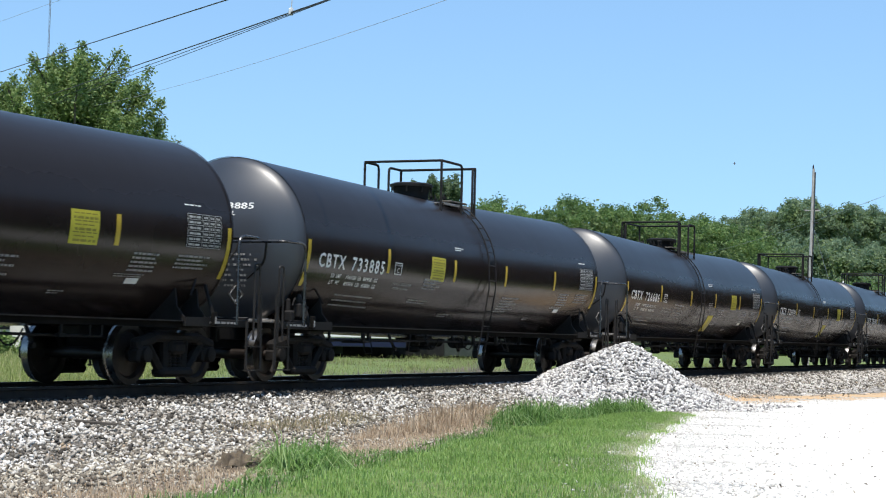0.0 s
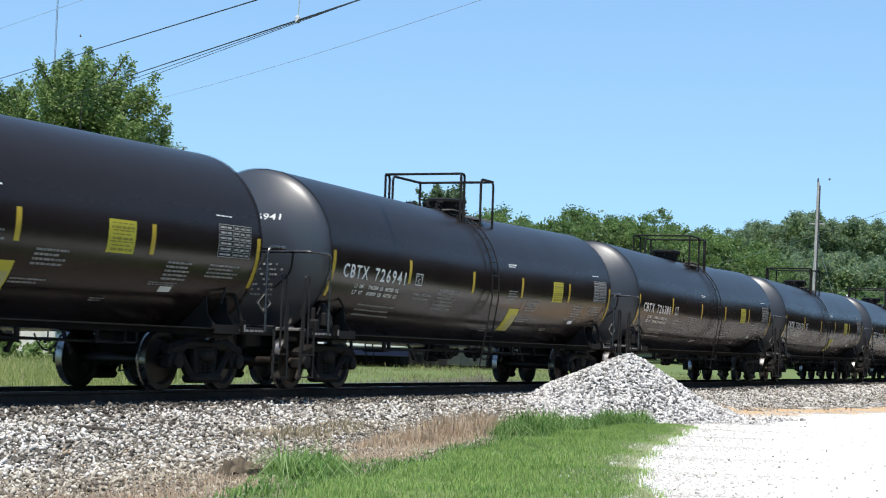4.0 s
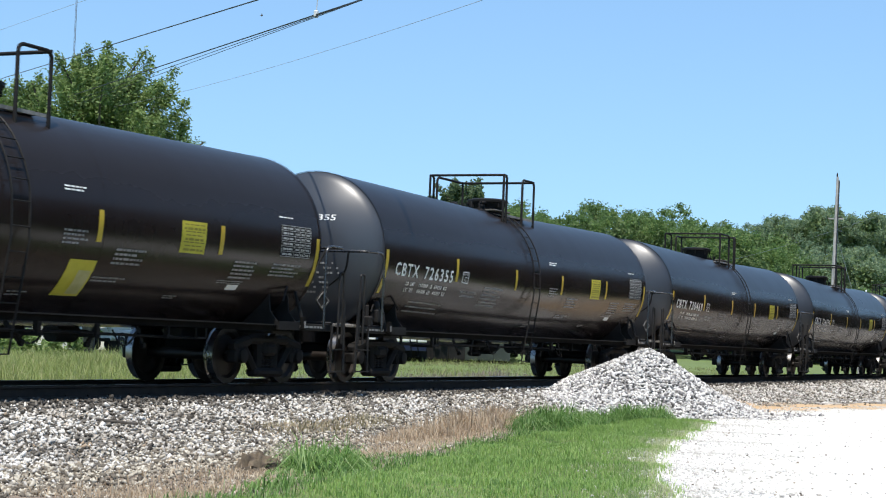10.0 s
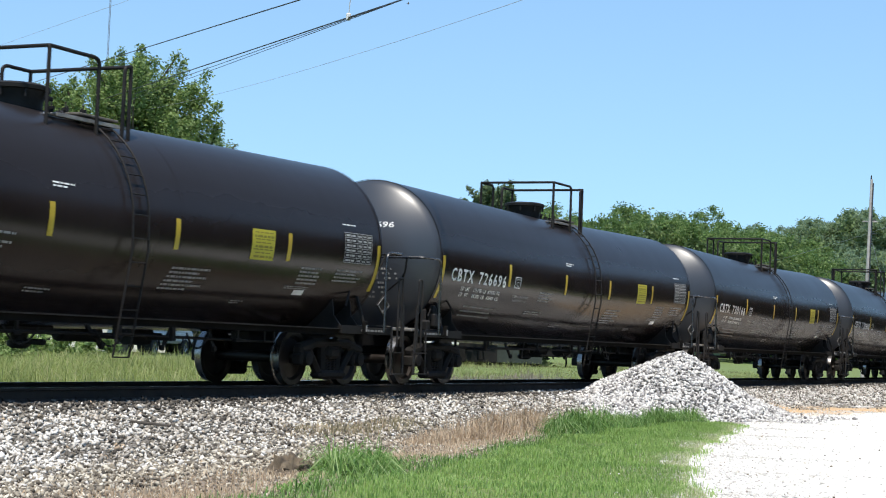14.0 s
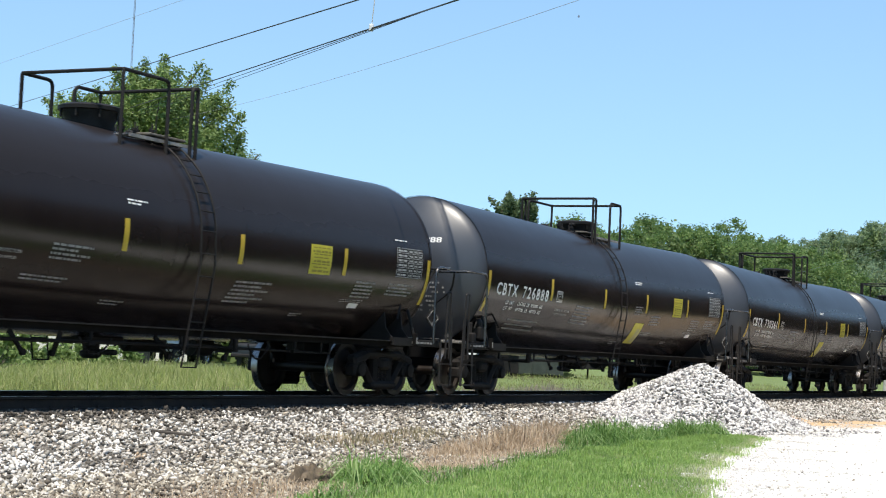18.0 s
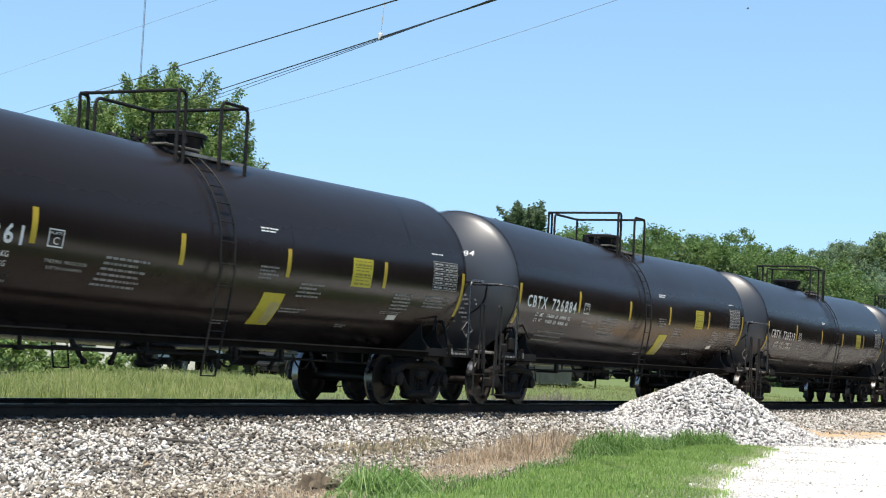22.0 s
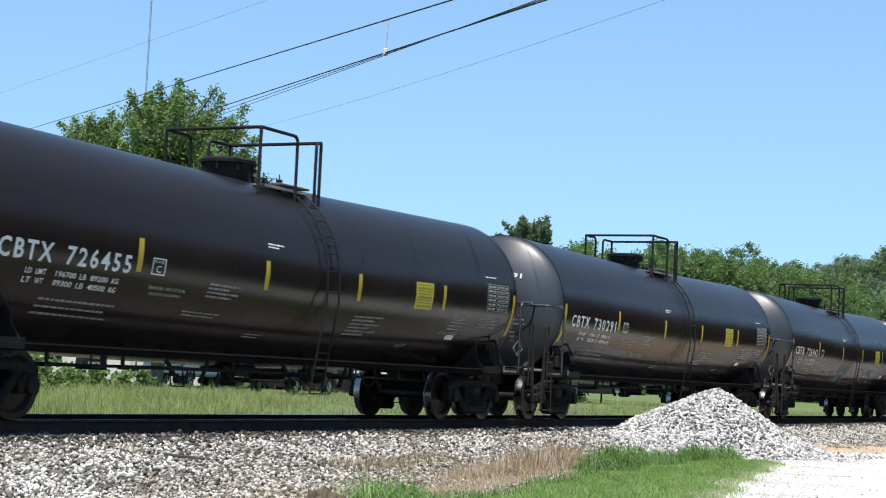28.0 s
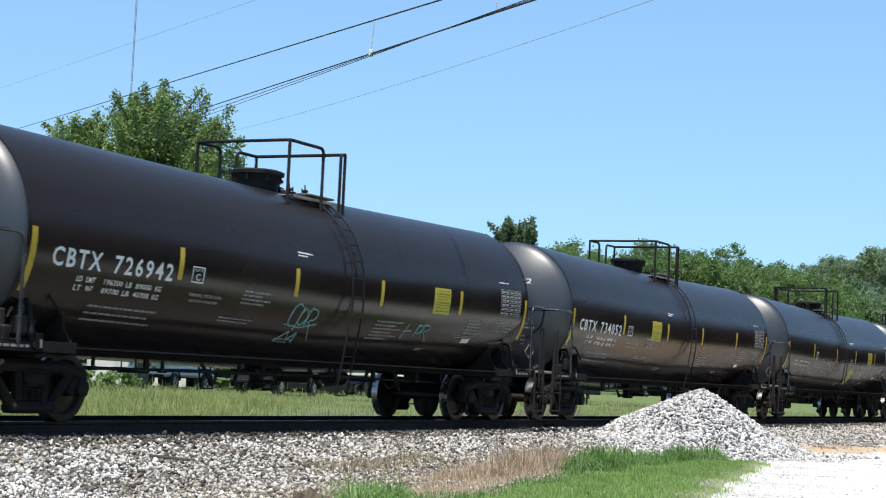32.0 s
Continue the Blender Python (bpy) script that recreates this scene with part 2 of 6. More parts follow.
def stones(name, cols, rough=0.9, soil=0.0):
    m, nt, b = nodes_of(name)
    g = nt.nodes.new("ShaderNodeNewGeometry")
    c = ramp(nt, g.outputs["Random Per Island"], cols)
    c = mix(nt, noise_of(nt, 25.0, 3.0), c, mix(nt, 0.5, c, (0.3, 0.28, 0.26), "MULTIPLY"))
    if soil:
        patch = ramp(nt, noise_of(nt, 1.3, 5.0), [(0.42, (0.0,) * 3), (0.66, (soil,) * 3)])
        c = mix(nt, patch, c, mix(nt, 1.0, c, (0.42, 0.37, 0.31), "MULTIPLY"))
    nt.links.new(c, b.inputs["Base Color"])
    b.inputs["Roughness"].default_value = rough
    return m


M_STONE = stones("crushed_limestone", [(0.0, (0.07, 0.062, 0.054)), (0.3, (0.28, 0.26, 0.225)), (0.52, (0.66, 0.635, 0.59)), (0.95, (0.9, 0.88, 0.84)), (1.0, (0.5, 0.38, 0.26))], 0.9, 0.6)
M_DIRTSTONE = stones("tan_pebbles", [(0.0, (0.1, 0.085, 0.068)), (0.5, (0.33, 0.285, 0.22)), (1.0, (0.72, 0.67, 0.56))])
M_DARKSTONE = stones("dark_limestone", [(0.0, (0.03, 0.026, 0.022)), (0.6, (0.09, 0.08, 0.068)), (1.0, (0.26, 0.24, 0.21))])
M_PILESTONE = stones("fresh_limestone", [(0.0, (0.13, 0.125, 0.125)), (0.3, (0.43, 0.42, 0.41)), (0.6, (0.67, 0.66, 0.64)), (1.0, (0.9, 0.88, 0.85))])


def ground_material():
    """Soil, ballast, lawn, meadow and chalky road, mixed by the sheet's own zones."""
    m, nt, b = nodes_of("ground_zones")
    at = nt.nodes.new("ShaderNodeVertexColor")
    at.layer_name = "zone"
    sp = nt.nodes.new("ShaderNodeSeparateColor")
    nt.links.new(at.outputs["Color"], sp.inputs[0])
    wob = noise_of(nt, 3.5, 6.0)
    fine = noise_of(nt, 45.0, 4.0)
    mid = noise_of(nt, 9.0, 4.0)

    def mask(ch):
        a = nt.nodes.new("ShaderNodeMath")
        a.operation = "MULTIPLY_ADD"
        nt.links.new(wob, a.inputs[0])
        a.inputs[1].default_value = 0.9
        nt.links.new(sp.outputs[ch], a.inputs[2])
        return ramp(nt, a.outputs[0], [(0.86, (0.0,) * 3), (1.02, (1.0,) * 3)])

    soil = ramp(nt, mid, [(0.3, (0.14, 0.105, 0.078)), (0.7, (0.30, 0.245, 0.19))])
    grass = ramp(nt, mid, [(0.3, (0.09, 0.128, 0.036)), (0.7, (0.155, 0.205, 0.058))])
    # ballast bed darkened by colour to paint the shade between loose stones
    stone = mix(nt, ramp(nt, fine, [(0.35, (0.0,) * 3), (0.6, (1.0,) * 3)]), (0.06, 0.053, 0.046), (0.2, 0.182, 0.16))
    chalk = mix(nt, ramp(nt, fine, [(0.4, (0.0,) * 3), (0.65, (1.0,) * 3)]), (0.60, 0.57, 0.52), (0.8, 0.78, 0.74))
    rusty = mix(nt, fine, (0.44, 0.29, 0.15), (0.62, 0.45, 0.28))
    c = mix(nt, mask(0), soil, grass)
    c = mix(nt, mask(1), c, stone)
    c = mix(nt, mask(2), c, chalk)
    al = nt.nodes.new("ShaderNodeMath")
    al.operation = "MULTIPLY_ADD"
    nt.links.new(wob, al.inputs[0])
    al.inputs[1].default_value = 0.9
    nt.links.new(at.outputs["Alpha"], al.inputs[2])
    c = mix(nt, ramp(nt, al.outputs[0], [(0.62, (0.0,) * 3), (0.85, (1.0,) * 3)]), c, rusty)
    nt.links.new(c, b.inputs["Base Color"])
    b.inputs["Roughness"].default_value = 0.95
    bump(nt, b, fine, 0.5, 0.03)
    return m


M_GROUND = ground_material()


# ---- mesh building ----
class Shape:
    """Gathers faces of one mesh; makes one object of them."""

    def __init__(self):
        self.v, self.f, self.m = [], [], []

    def add(self, verts, faces, mi=0):
        o = len(self.v)
        self.v += [tuple(p) for p in verts]
        self.f += [tuple(i + o for i in f) for f in faces]
        self.m += [mi] * len(faces)
        return self

    def box(self, c, s, rot=None, mi=0, bev=0.0):
        x, y, z = (k / 2 for k in s)
        b = min(bev, 0.45 * min(s))
        if b <= 0:
            vs = [(sx * x, sy * y, sz * z) for sx in (-1, 1) for sy in (-1, 1) for sz in (-1, 1)]
            fs = [(0, 1, 3, 2), (4, 6, 7, 5), (0, 4, 5, 1), (2, 3, 7, 6), (0, 2, 6, 4), (1, 5, 7, 3)]
        else:
            bm = bmesh.new()
            bmesh.ops.create_cube(bm, size=1)
            for w in bm.verts:
                w.co = (w.co.x * s[0], w.co.y * s[1], w.co.z * s[2])
            bmesh.ops.bevel(bm, geom=bm.edges[:], offset=b, segments=1, affect="EDGES")
            bm.verts.index_update()
            vs = [tuple(w.co) for w in bm.verts]
            fs = [[w.index for w in f.verts] for f in bm.faces]
            bm.free()
        r = rot or Matrix()
        return self.add([r @ Vector(p) + Vector(c) for p in vs], fs, mi)

    def beam(self, a, b, w, h, mi=0, up=(0, 0, 1)):
        """A bar from a to b, w wide across and h deep along up."""
        a, b = Vector(a), Vector(b)
        d = (b - a).normalized()
        side = d.cross(Vector(up)).normalized() * (w / 2)
        top = side.cross(d).normalized() * (h / 2)
        vs = [e + i * side + j * top for e in (a, b) for i, j in ((-1, -1), (1, -1), (1, 1), (-1, 1))]
        return self.add(vs, [(0, 1, 2, 3), (7, 6, 5, 4), (0, 4, 5, 1), (1, 5, 6, 2), (2, 6, 7, 3), (3, 7, 4, 0)], mi)

    def tube(self, pts, r, seg=8, mi=0):
        pts = [Vector(p) for p in pts]
        vs, fs = [], []
        ref = None
        for i, p in enumerate(pts):
            d = (pts[min(i + 1, len(pts) - 1)] - pts[max(i - 1, 0)]).normalized()
            if ref is None:
                ref = d.orthogonal().normalized()
            ref = (ref - d * ref.dot(d)).normalized()
            s = d.cross(ref)
            for k in range(seg):
                a = 2 * math.pi * k / seg
                vs.append(p + r * (math.cos(a) * ref + math.sin(a) * s))
        for i in range(len(pts) - 1):
            for k in range(seg):
                a, b = i * seg + k, i * seg + (k + 1) % seg
                fs.append((a, b, b + seg, a + seg))
        fs.append(tuple(reversed(range(seg))))
        fs.append(tuple(range((len(pts) - 1) * seg, len(pts) * seg)))
        return self.add(vs, fs, mi)

    def lathe(self, prof, axis="z", c=(0, 0, 0), seg=32, mis=None, cap=True):
        """prof: (along the axis, radius). mis: material of each ring."""
        vs, n = [], len(prof)
        for h, r in prof:
            for k in range(seg):
                a = 2 * math.pi * k / seg
                p, q = r * math.cos(a), r * math.sin(a)
                vs.append({"z": (p, q, h), "y": (q, h, p), "x": (h, p, q)}[axis])
        o = len(self.v)
        self.v += [tuple(Vector(p) + Vector(c)) for p in vs]
        for i in range(n - 1):
            for k in range(seg):
                a, b = i * seg + k, i * seg + (k + 1) % seg
                self.f.append((o + a, o + b, o + b + seg, o + a + seg))
                self.m.append(mis[i] if mis else 0)
        if cap:
            for i, rev in ((0, True), (n - 1, False)):
                ring = [o + i * seg + k for k in range(seg)]
                self.f.append(tuple(reversed(ring)) if rev else tuple(ring))
                self.m.append(mis[min(i, n - 2)] if mis else 0)
        return self

    def mesh(self, name, mats, smooth=35):
        me = bpy.data.meshes.new(name)
        me.from_pydata(self.v, [], self.f)
        for m in mats if isinstance(mats, (list, tuple)) else [mats]:
            me.materials.append(m)
        me.polygons.foreach_set("material_index", self.m)
        if smooth:
            me.polygons.foreach_set("use_smooth", [True] * len(self.f))
            me.set_sharp_from_angle(angle=radians(smooth))
        me.update()
        return me


def part(name, shape, material, parent, label="", m=None, smooth=35):
    me = shape if isinstance(shape, bpy.types.Mesh) else shape.mesh(name, material, smooth)
    ob = new(name, me)
    ob.parent = parent
    if m is not None:
        ob.matrix_basis = m
    return tagged(ob, label)


def thing(name, label, category, m=None, group="", kind=""):
    ob = new(name)
    ob.empty_display_size = 0.2
    if m is not None:
        ob.matrix_basis = m
    return tagged(ob, label, category, group, kind)


def solid(name, shape, material, label, category="", group="", kind="", m=None, smooth=35):
    ob = part(name, shape, material, None, label, m, smooth)
    return tagged(ob, label, category, group, kind)


def bend(*pts, r=0.12, n=4):
    """A polyline with rounded corners."""
    pts = [Vector(p) for p in pts]
    out = [pts[0]]
    for a, b, c in zip(pts, pts[1:], pts[2:]):
        k = min(r, (a - b).length * 0.49, (c - b).length * 0.49)
        p, q = b + (a - b).normalized() * k, b + (c - b).normalized() * k
        out += [p.lerp(b, s).lerp(b.lerp(q, s), s) for s in [i / n for i in range(n + 1)]]
    return out + [pts[-1]]


# ---- the tank car ----
END, HEAD, MID = 7.62, 0.56, 6.82     # shell's half length, depth of a head, truck centre


CROWN, KNUCKLE, TURN = 2.5, 0.393, 1.36           # radii of a head's crown and of its rim, and where they meet


def head_depth(r):
    """How far a head has fallen back from its tip at a distance r from the axis."""
    if r <= TURN:
        return CROWN - math.sqrt(CROWN ** 2 - r * r)
    a, b = math.asin(TURN / CROWN), math.asin(TURN / CROWN + (r - TURN) / KNUCKLE)
    return head_depth(TURN) + KNUCKLE * (math.cos(a) - math.cos(b))


def axis_z(x):
    """Height of the tank's axis; it falls a little towards the middle."""
    return 2.28 + 0.10 * min(1.0, abs(x) / END)


def on_side(x, v, lift=0.006):
    """A place on the near side of the shell: v metres up along the skin from the axis."""
    a = v / RAD
    r = RAD + lift
    return (x, -r * math.cos(a), axis_z(x) + r * math.sin(a))


def on_head(y, z, lift=0.008):
    return (-END - HEAD + head_depth(min(RAD, math.hypot(y, z - axis_z(END)))) - lift, y, z)


def skin_quad(s, x0, x1, v0, v1, lift=0.006, mi=0, shear=0.0, n=4):
    vs = []
    for i in range(n + 1):
        v = v0 + (v1 - v0) * i / n
        dx = shear * i / n
        vs += [on_side(x0 + dx, v, lift), on_side(x1 + dx, v, lift)]
    s.add(vs, [(2 * i, 2 * i + 1, 2 * i + 3, 2 * i + 2) for i in range(n)], mi)


def arc(z):
    """Skin height of a place at height z near the axis height 2.33."""
    return RAD * math.asin(max(-0.99, min(0.99, (z - 2.33) / RAD)))


FONT = {}


def words_of(text, width):
    """Each word of a line with its start and its width."""
    at, n = 0, len(text)
    for w in text.split(" "):
        yield w, at / n * width, (len(w) - 0.12) / n * width
        at += len(w) + 1


def lettering(name, text, width, height, material, place, bold=0.0, space=1.0):
    """Text as a mesh, laid on a surface by place(u, v)."""
    key = (text, bold, space)
    if key not in FONT:
        cu = bpy.data.curves.new("letters", "FONT")
        cu.body, cu.offset, cu.resolution_u, cu.space_character = text, bold, 2, space
        ob = new("letters", cu)
        me = bpy.data.meshes.new_from_object(ob.evaluated_get(bpy.context.evaluated_depsgraph_get()))
        bpy.data.objects.remove(ob)
        co = np.empty(len(me.vertices) * 3)
        me.vertices.foreach_get("co", co)
        FONT[key] = (co.reshape(-1, 3), [tuple(p.vertices) for p in me.polygons])
        bpy.data.meshes.remove(me)
    co, faces = FONT[key]
    lo, hi = co.min(0), co.max(0)
    s = Shape()
    s.add([place((p[0] - lo[0]) / (hi[0] - lo[0]) * width, (p[1] - lo[1]) / (hi[1] - lo[1]) * height) for p in co], faces)
    return s.mesh(name, material, 0)


def side_text(name, text, x0, x1, v0, v1, material, parent, bold=0.0, shear=0.0, label="", space=1.0):
    me = lettering(name, text, x1 - x0, v1 - v0, material, lambda u, v: on_side(x0 + u + shear * v, v0 + v, 0.007), bold, space)
    return part(name, me, None, parent, label)


def bars(name, x0, x1, v0, v1, lines, parent, material=None, seed=0, shear=0.0):
    """Small print that cannot be read: rows of word-long bars."""
    rnd = random.Random(seed)
    s = Shape()
    step = (v1 - v0) / lines
    for i in range(lines):
        top = v1 - i * step
        x, stop = x0, x1 - rnd.uniform(0, 0.35) * (x1 - x0) * (i % 2)
        while x < stop:
            w = min(rnd.uniform(0.035, 0.14), stop - x)
            off = shear * (v1 - top)
            skin_quad(s, x + off, x + w + off, top - min(step * 0.5, 0.034), top, 0.006, 0, 0, 1)
            x += w + 0.022
    return tagged(part(name, s, material or M_FAINT, parent, smooth=0), kind="stuff")


def build_shell(car):
    seg = 72
    rings = [-END, -5.1, -2.6, 0.0, 2.6, 5.1, END]
    s = Shape()
    vs = [(x, -RAD * math.cos(a), axis_z(x) + RAD * math.sin(a)) for x in rings for a in [2 * math.pi * k / seg for k in range(seg)]]
    fs = [(i * seg + k, i * seg + (k + 1) % seg, (i + 1) * seg + (k + 1) % seg, (i + 1) * seg + k) for i in range(len(rings) - 1) for k in range(seg)]
    s.add(vs, fs)
    part("tank_shell", s, M_TANK, car, "matt black jacketed tank shell")
    h = Shape()
    prof = []
    for i in range(25):
        r = max(0.004, RAD * (1 - (i / 24) ** 1.5))
        prof.append((END + HEAD - head_depth(r), r))
    h.lathe(prof, "x", (0, 0, axis_z(END)), seg)
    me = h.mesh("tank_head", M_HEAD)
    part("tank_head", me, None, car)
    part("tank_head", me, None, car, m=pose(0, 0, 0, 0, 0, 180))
    # raised seams of the jacket
    for x, w in ((-END, 0.05), (END, 0.05), (-0.12, 0.016), (1.62, 0.016)):
        b = Shape()
        r = RAD + (0.012 if w > 0.03 else 0.0025)
        vs = [(x + e, -r * math.cos(a), axis_z(x) + r * math.sin(a)) for e in (-w / 2, w / 2) for a in [2 * math.pi * k / seg for k in range(seg)]]
        b.add(vs, [(k, (k + 1) % seg, seg + (k + 1) % seg, seg + k) for k in range(seg)])
        part("jacket_band", b, M_TANK, car)


def build_marks(car, left_panel, swapped):
    def stripe(x, z1, z0):
        s = Shape()
        skin_quad(s, x - 0.055, x + 0.055, arc(z0), arc(z1), 0.006, 0, 0, 5)
        part("reflective_stripe", s, M_YELLOW, car, "yellow reflective stripe")

    for x, z1, z0 in ((-7.50, 2.40, 1.60), (-4.38, 2.45, 2.0), (-1.28, 2.44, 2.0), (1.5, 2.45, 2.01), (4.57, 2.43, 1.99), (7.55, 2.40, 1.60)):
        stripe(x, z1, z0)
    px = -2.45 if left_panel else 3.46
    s = Shape()
    skin_quad(s, px, px + 0.66, arc(1.97), arc(2.44), 0.006)
    panel = part("notice_panel", s, M_PANEL, car, "yellow notice panel")
    s = Shape()
    rnd = random.Random(3)
    for i in range(8):
        a = px + rnd.uniform(0.05, 0.12)
        v = arc(2.40) - i * 0.052
        while a < px + 0.56:
            w = min(rnd.uniform(0.06, 0.16), px + 0.61 - a)
            skin_quad(s, a, a + w, v - (0.034 if i % 3 == 1 else 0.018), v, 0.010, 0, 0, 1)
            a += w + 0.025
    tagged(part("panel_print", s, M_PANELTXT, panel, smooth=0), kind="stuff")
    # capacity table
    s = Shape()
    skin_quad(s, 6.34, 7.3, arc(2.06), arc(2.56), 0.005)
    table = part("capacity_table", s, M_BLACK, car, "black table with white ruled print")
    s = Shape()
    v1, v0 = arc(2.56), arc(2.06)
    for i in range(7):
        v = v1 + (v0 - v1) * i / 6
        skin_quad(s, 6.34, 7.3, v - 0.004, v + 0.003, 0.009, 0, 0, 1)
        if i < 6:
            for a, b in ((6.39, 6.5), (6.52, 6.56), (6.585, 6.7), (6.8, 6.84), (6.855, 6.91), (6.98, 7.02), (7.035, 7.08), (7.15, 7.19), (7.205, 7.25)):
                skin_quad(s, a, b, v - 0.062, v - 0.03, 0.009, 0, 0, 1)
    for x in (6.34, 6.76, 6.94, 7.11, 7.29):
        skin_quad(s, x, x + 0.009, v0, v1, 0.009)
    tagged(part("table_print", s, M_TABLE, table, smooth=0), kind="stuff")
    # the frame of the clearance plate mark
    s = Shape()
    a, b, v0, v1 = -4.1, -3.8, arc(1.99), arc(2.22)
    for q in ((a, b, v1 - 0.018, v1), (a, b, v0, v0 + 0.018), (a, a + 0.02, v0, v1), (b - 0.02, b, v0, v1)):
        skin_quad(s, *q, 0.006)
    mark = part("plate_frame", s, M_WHITE, car, smooth=0)
    side_text("plate_lettering", "PLATE", -4.06, -3.84, arc(2.15), arc(2.185), M_WHITE, mark)
    side_text("plate_letter", "C", -4.0, -3.89, arc(2.025), arc(2.12), M_WHITE, mark)
    side_text("thermal_lettering", "THERMAL", -4.07, -3.72, arc(1.80), arc(1.845), M_TABLE, car)
    side_text("thermal_lettering", "PROTECTION", -3.68, -3.24, arc(1.80), arc(1.845), M_TABLE, car)
    side_text("thermal_lettering", "SYSTEM", -4.0, -3.7, arc(1.72), arc(1.76), M_TABLE, car)
    side_text("thermal_lettering", "EQUIPPED", -3.66, -3.3, arc(1.72), arc(1.76), M_TABLE, car)
    prints = [(-6.1, -4.6, 1.27, 1.53, 3, M_FAINT, 0), (6.3, 6.75, 2.66, 2.70, 1, M_WHITE, 0), (6.2, 7.1, 1.7, 1.93, 4, M_FAINT, -0.3), (5.05, 5.7, 1.62, 1.92, 5, M_FAINT, -0.15), (4.75, 5.5, 1.55, 1.61, 2, M_FAINT, 0)]
    if swapped:
        prints += [(-2.9, -1.95, 1.55, 1.98, 6, M_FAINT, -0.35), (0.72, 1.2, 2.64, 2.73, 2, M_WHITE, 0), (0.72, 1.25, 1.93, 2.15, 4, M_FAINT, 0), (1.95, 2.65, 1.7, 1.95, 4, M_FAINT, -0.2),
                   (1.65, 2.4, 1.46, 1.55, 2, M_FAINT, 0), (0.1, 0.5, 1.23, 1.31, 2, M_FAINT, 0), (3.6, 3.95, 1.28, 1.34, 2, M_FAINT, 0)]
    else:
        prints += [(-2.7, -1.9, 1.76, 1.99, 4, M_FAINT, -0.1), (-3.1, -2.2, 1.48, 1.57, 2, M_FAINT, 0), (-1.3, -0.8, 1.27, 1.35, 2, M_FAINT, 0), (-1.25, -0.8, 2.62, 2.71, 2, M_WHITE, 0),
                   (1.55, 2.55, 1.42, 1.77, 6, M_FAINT, -0.35), (3.5, 3.85, 1.28, 1.34, 2, M_FAINT, 0)]
    for k, (x0, x1, z0, z1, n, mat, slant) in enumerate(prints):
        bars("small_print", x0, x1, arc(z0), arc(z1), n, car, mat, k, slant)
    s = Shape()
    skin_quad(s, 5.1, 5.42, arc(1.47), arc(1.55), 0.006)
    part("white_tag", s, M_WHITE, car, smooth=0)
    p = Vector(on_head(0.28, 3.4, 0.0))
    part("head_lug", Shape().box(p, (0.05, 0.07, 0.16), bev=0.01), M_BLACK, car)
    # print on the head
    s = Shape()
    rnd = random.Random(9)
    for i, (y, stop) in enumerate(((0.02, -0.2), (0.55, -0.7), (0.55, -0.78), (0.55, -0.78), (0.2, -0.55), (0.2, -0.55), (0.2, -0.55), (0.2, -0.55))):
        z = 2.22 - i * 0.088
        while y > stop:
            w = rnd.uniform(0.022, 0.05)
            s.add([on_head(y, z), on_head(y - w, z), on_head(y - w, z + 0.036), on_head(y, z + 0.036)], [(0, 1, 2, 3)])
            y -= w + (0.016 if rnd.random() < 0.68 else rnd.uniform(0.06, 0.16))
    tagged(part("head_print", s, M_FAINT, car, smooth=0), kind="stuff")
    # hazard placard holders on a diamond
    for x in (8.3,):
        s = Shape()
        s.box((0, 0, 0), (0.27, 0.012, 0.27), pose(0, 0, 0, 0, 45, 0).to_3x3().to_4x4())
        card = part("placard", s, M_IRON, car, "grey diamond placard", m=pose(7.75, -1.52, 1.42, 0, 0, -12))
        s = Shape()
        for a, b in (((0, 0.15), (0.15, 0)), ((0.15, 0), (0, -0.15)), ((0, -0.15), (-0.15, 0)), ((-0.15, 0), (0, 0.15))):
            s.beam((a[0], -0.01, a[1]), (b[0], -0.01, b[1]), 0.006, 0.012, 0, (0, 1, 0))
        s.box((0, -0.01, -0.1), (0.04, 0.006, 0.04))
        part("placard_border", s, M_FAINT, card, smooth=0)


